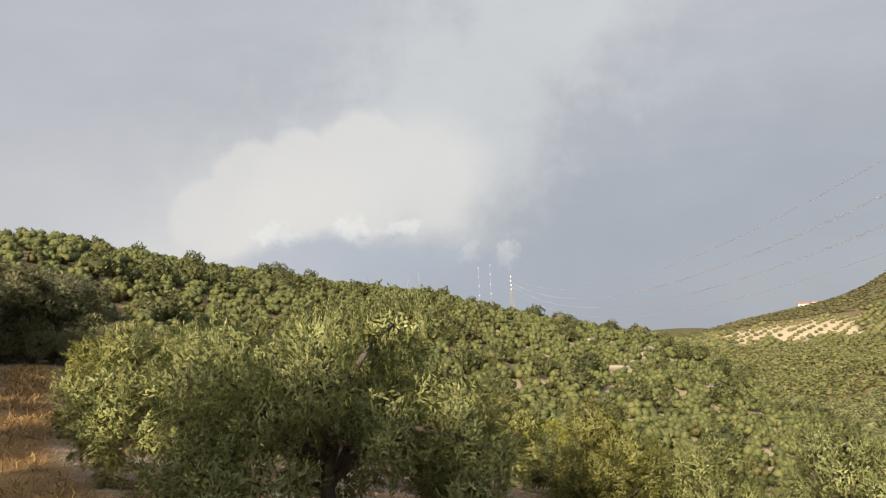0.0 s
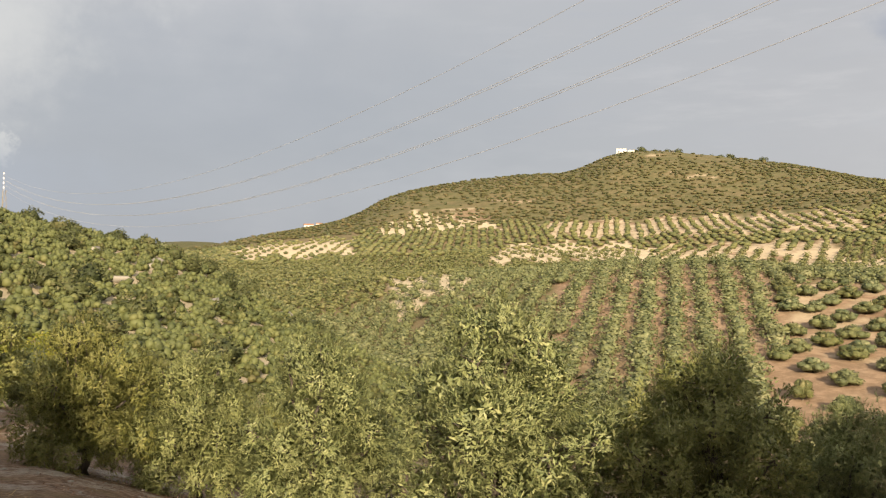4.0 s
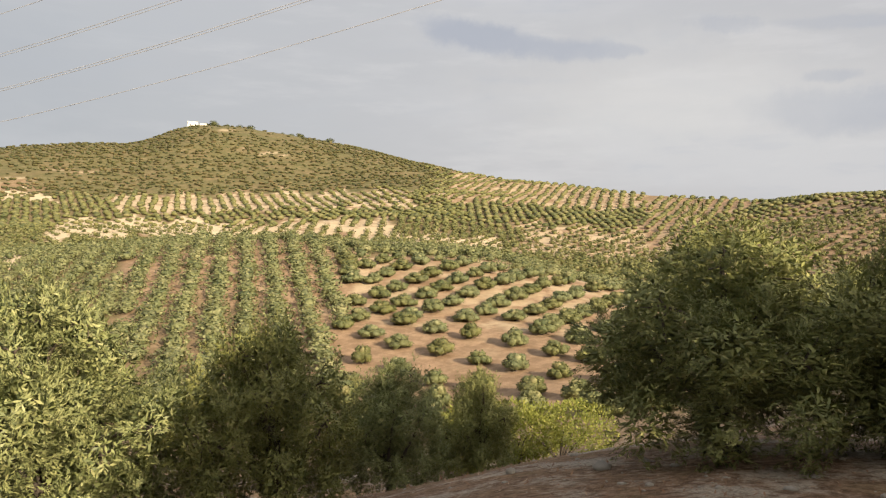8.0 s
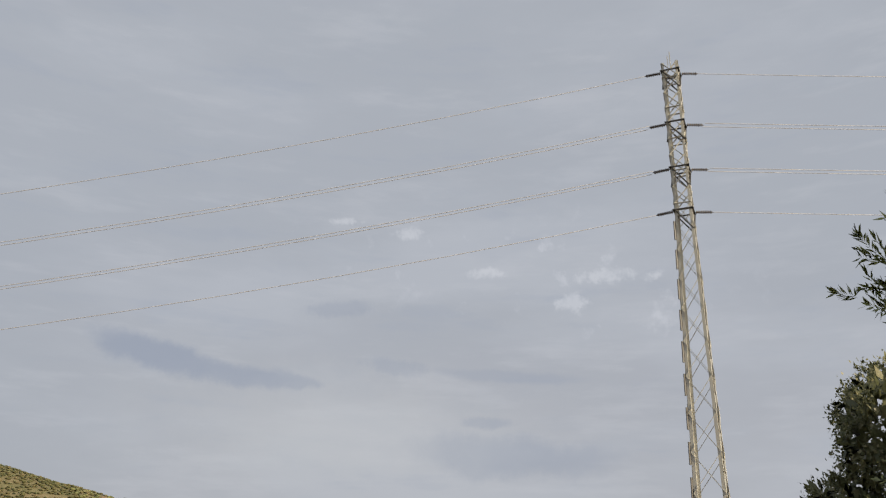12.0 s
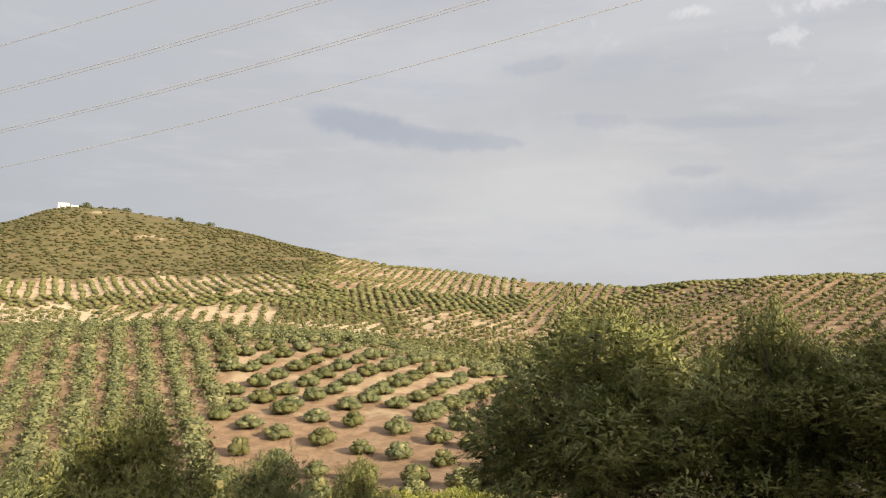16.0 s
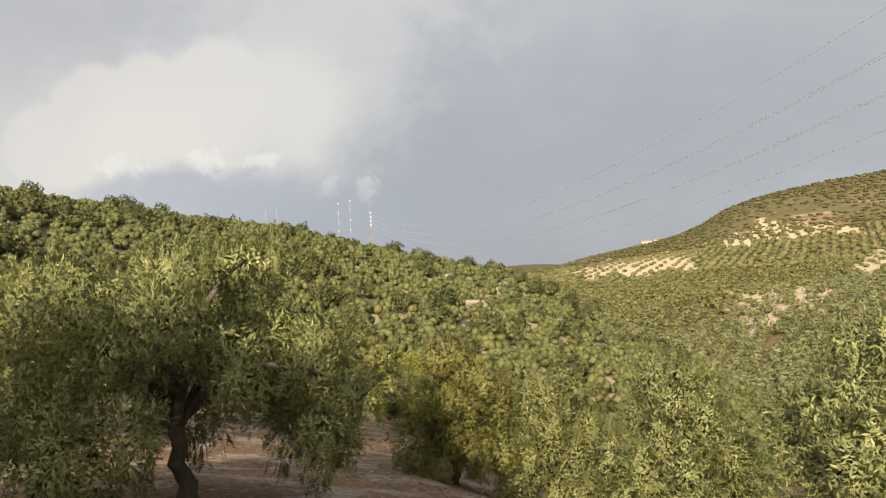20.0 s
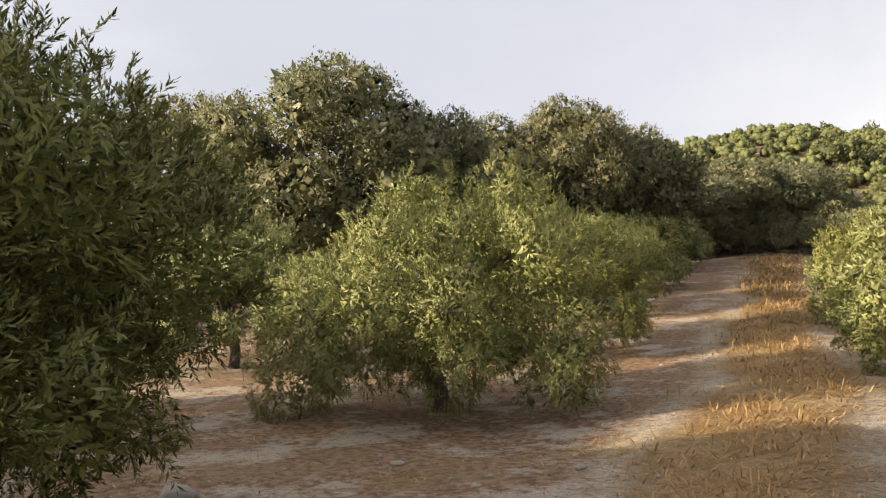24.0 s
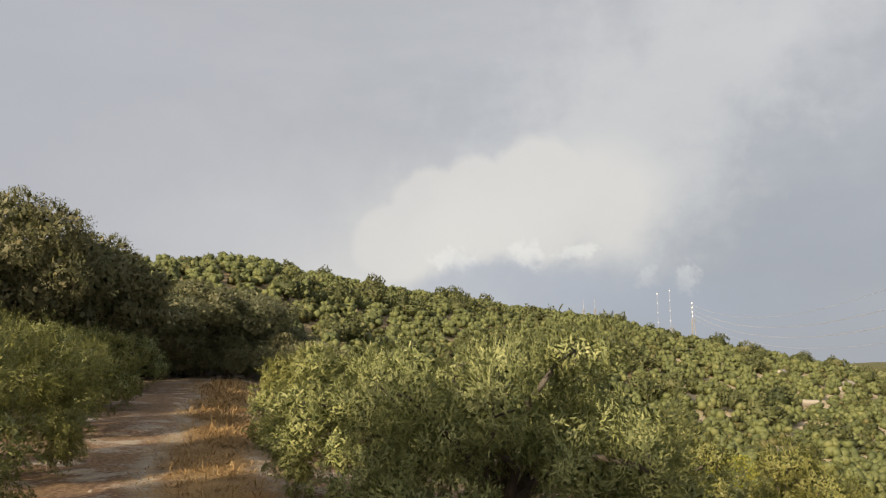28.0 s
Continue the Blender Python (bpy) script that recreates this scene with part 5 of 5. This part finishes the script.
# ---- ground cover near by ----
def straw_bed():
    """Dry yellow grass lying along the middle of the track."""
    rng = np.random.default_rng(21)
    n = 90000
    along = 3.0 + 50 * rng.random(n) ** 1.45
    wander = 0.25 * np.sin(along * 0.5) + 0.12 * np.sin(along * 1.7 + 1)
    across = -0.35 + wander + rng.normal(0, 0.62, n)
    keep = np.sin(along * 1.3 + 2 * across) + np.sin(along * 3.7 - across * 4) * 0.6 + rng.normal(0, 0.5, n) > -0.75
    along, across = along[keep], across[keep]
    n = len(along)
    c, s = math.cos(radians(-26)), math.sin(radians(-26))
    x, y = along * s + across * c, along * c - across * s
    extra = 2600   # tufts among the trees
    az, d = np.radians(rng.uniform(-75, 30, extra)), rng.uniform(4, 16, extra)
    tuft = rng.integers(0, 70, extra)
    ca, cd = np.radians(rng.uniform(-75, 20, 70)), rng.uniform(4.5, 15, 70)
    x = np.concatenate([x, cd[tuft] * np.sin(ca[tuft]) + rng.normal(0, 0.16, extra)])
    y = np.concatenate([y, cd[tuft] * np.cos(ca[tuft]) + rng.normal(0, 0.16, extra)])
    n = len(x)
    p = np.stack([x, y, height(x, y) + 0.005], -1)
    way = unit(np.stack([rng.normal(0, 1, n), rng.normal(0, 1, n), rng.uniform(0.0, 0.28, n)], -1))
    side = unit(np.cross(way, [0, 0, 1.0]))
    v, f = leaf_quads(p, way, side, rng.uniform(0.06, 0.19, n) * (1 + np.hypot(x, y) / 22), rng.uniform(0.005, 0.009, n) * (1 + np.hypot(x, y) / 11))
    return tagged(new("dry_grass", make_mesh("dry_grass", v, f, [STRAW])), "golden dry straw lying along the middle of the track", "grass", kind="stuff")


straw_bed()


def leaf_litter():
    """Fallen leaves and twigs on the soil under the trees."""
    rng = np.random.default_rng(27)
    n = 26000
    az, d = np.radians(rng.uniform(-100, 100, n)), 2.2 + 17 * rng.random(n) ** 1.2
    x, y = d * np.sin(az) + rng.normal(0, 0.3, n), d * np.cos(az) + rng.normal(0, 0.3, n)
    keep = np.sin(x * 1.1 + 2 * np.sin(y * 0.7)) * np.sin(y * 0.9 + 1.0) + rng.normal(0, 0.45, n) > -0.1
    x, y = x[keep], y[keep]
    n = len(x)
    p = np.stack([x, y, height(x, y) + 0.006], -1)
    way = unit(np.stack([rng.normal(0, 1, n), rng.normal(0, 1, n), rng.uniform(0.0, 0.35, n)], -1))
    v, f = leaf_quads(p, way, unit(np.cross(way, [0, 0, 1.0])), rng.uniform(0.035, 0.09, n), rng.uniform(0.010, 0.022, n))
    return tagged(new("leaf_litter", make_mesh("leaf_litter", v, f, [LITTER])), "fallen brown leaves and twigs on red soil", "leaf litter", kind="stuff")


leaf_litter()


def reeds():
    """Taller dry stalks beside the first olive tree."""
    rng = np.random.default_rng(22)
    n = 170
    az, d = np.radians(rng.normal(-2.2, 1.3, n)), rng.normal(6.2, 0.35, n)
    x, y = d * np.sin(az), d * np.cos(az)
    p = np.stack([x, y, height(x, y)], -1)
    way = unit(np.stack([rng.normal(0, 0.25, n), rng.normal(0, 0.25, n), np.ones(n)], -1))
    v, f = leaf_quads(p, way, unit(np.cross(way, rng.normal(size=(n, 3)))), rng.uniform(0.10, 0.28, n), np.full(n, 0.007))
    return tagged(new("dry_stalks", make_mesh("dry_stalks", v, f, [STRAW])), "upright dry grass stalks on bare soil", "grass", kind="stuff")


reeds()


def pebbles():
    rng = np.random.default_rng(23)
    n = 5200
    az, d = np.radians(rng.uniform(-95, 115, n)), 2.5 + 30 * rng.random(n) ** 1.6
    x, y = d * np.sin(az), d * np.cos(az)
    z = height(x, y)
    t = ball(rng, 1, 0.16)
    s = 0.010 + 0.04 * rng.random(n) ** 6
    k = rng.uniform(0.6, 1.4, (n, 1, 3)) * [1, 1, 0.55]
    v = t[0][None] * s[:, None, None] * k + np.stack([x, y, z + s * 0.15], -1)[:, None]
    f = t[1][None] + (np.arange(n) * len(t[0]))[:, None, None]
    return tagged(new("pebbles", make_mesh("pebbles", v.reshape(-1, 3), f.reshape(-1, 3), [STONE])), "pale limestone pebbles strewn over the soil", "stones", kind="stuff")


pebbles()
rng = np.random.default_rng(24)
rock_shapes = []
for i in range(4):
    v, f = ball(rng, 2, 0.13)
    rock_shapes.append(make_mesh("rock", v * rng.uniform(0.7, 1.2, 3) * [1, 1, 0.6], f, [STONE]))
spots = [(-66.0, 8.6, 0.17), (-40, 9.0, 0.07), (-52, 9.6, 0.08), (72, 8.6, 0.10), (66, 9.2, 0.07)]
spots += [(az, 57.5 + 0.25 * (az + 34) * 0.3 + rng.uniform(-0.8, 0.8), rng.uniform(0.18, 0.5)) for az in np.linspace(-33.5, -19.5, 46)]
for i, (az, d, s) in enumerate(spots):
    p = pt(az, d)
    ob = new("rock", rock_shapes[i % 4])
    ob.matrix_world = Matrix.LocRotScale(Vector((p.x, p.y, ground_z(p) + s * 0.2)), Euler((0, 0, i * 1.3)), Vector((s, s, s)))
    tagged(ob, "pale limestone rock at the end of the track" if i > 4 else "pale limestone rock lying on bare soil", "rock", "rocks")

# outcrops on the near hill
for i, (az, el) in enumerate(((10.2, -1.2), (11.0, -1.6), (17.0, -3.4), (19.0, -3.8), (21.6, -4.0), (23.0, -4.6), (20.2, -3.0), (9.6, 0.2), (13.5, -0.6), (24.2, -5.8))):
    d = reach(az, el, 45)
    p = pt(az, d)
    ob = new("outcrop", rock_shapes[(i + 1) % 4])
    s = 1.0 + 0.7 * (i % 3)
    ob.matrix_world = Matrix.LocRotScale(Vector((p.x, p.y, ground_z(p) + 0.2)), Euler((0.2, 0.1, i * 2.1)), Vector((s * 1.5, s, s * 0.9)))
    tagged(ob, "pale rock outcrop between the hill's bushes", "rock", "outcrops on the hill")


def bush_meshes(seed, h, r, n, size):
    rng = np.random.default_rng(seed)
    lobes = np.array([(*(rng.normal(0, 0.4, 2) * r), h * rng.uniform(0.35, 0.65), r * rng.uniform(0.4, 0.6), r * rng.uniform(0.4, 0.6), h * rng.uniform(0.25, 0.4)) for _ in range(9)])
    p, out = crown_points(rng, lobes, n, 0.25)
    way = unit(out + rng.normal(0, 0.6, p.shape) + [0, 0, 0.3])
    v, f = leaf_quads(p, way, unit(np.cross(way, rng.normal(size=p.shape))), size * rng.uniform(0.7, 1.3, n), size * 0.5 * rng.uniform(0.7, 1.3, n))
    stem = join([tube(bend(rng, (0, 0, -0.1), row[:3], 5, 0.04), np.linspace(0.04, 0.01, 5), 5) for row in lobes])
    return [("stem", make_mesh("stem", *stem, [BARK], True)), ("crown", make_mesh("crown", v, f, [BUSH]))]


def dark(meshes):
    """The same bush with holm-oak leaves."""
    me = meshes[1][1].copy()
    me.materials[0] = OAK
    return [meshes[0], ("crown", me)]


BUSHES = [bush_meshes(201 + i, 2.4, 1.7, 5000, 0.12) for i in range(2)]
for i, (az, d, k) in enumerate(((66.5, 26, 1.0), (63.5, 28, 0.9), (69.5, 25, 0.8), (1.5, 42, 1.1), (4.5, 46, 1.2), (7.0, 44, 0.9), (13, 40, 1.0))):
    plant("bush", BUSHES[i % 2], pt(az, d), 70 * i, k, "bright yellow-green bush on the slope", "bush", "bushes below the brow")
UNDERWOOD = [dark(b) for b in BUSHES]
for i, az in enumerate(np.linspace(-36, -20.5, 17)):
    plant("evergreen_bush", UNDERWOOD[i % 2], pt(az, 56.5 + 1.6 * math.sin(i * 2.3) + 0.15 * (az + 36)), 50 * i, 1.15 + 0.3 * math.sin(i * 1.7), "dark evergreen bush under the oaks", "bush", "bushes under the oaks")
for i, (az, d) in enumerate(((-60, 30), (-57, 29), (-52, 30), (-47, 33), (-43, 36), (-40, 40), (-66, 31), (-70, 30))):
    plant("evergreen_bush", UNDERWOOD[i % 2], pt(az, d), 50 * i, 1.2, "dark evergreen bush under the oaks", "bush", "bushes under the oaks")
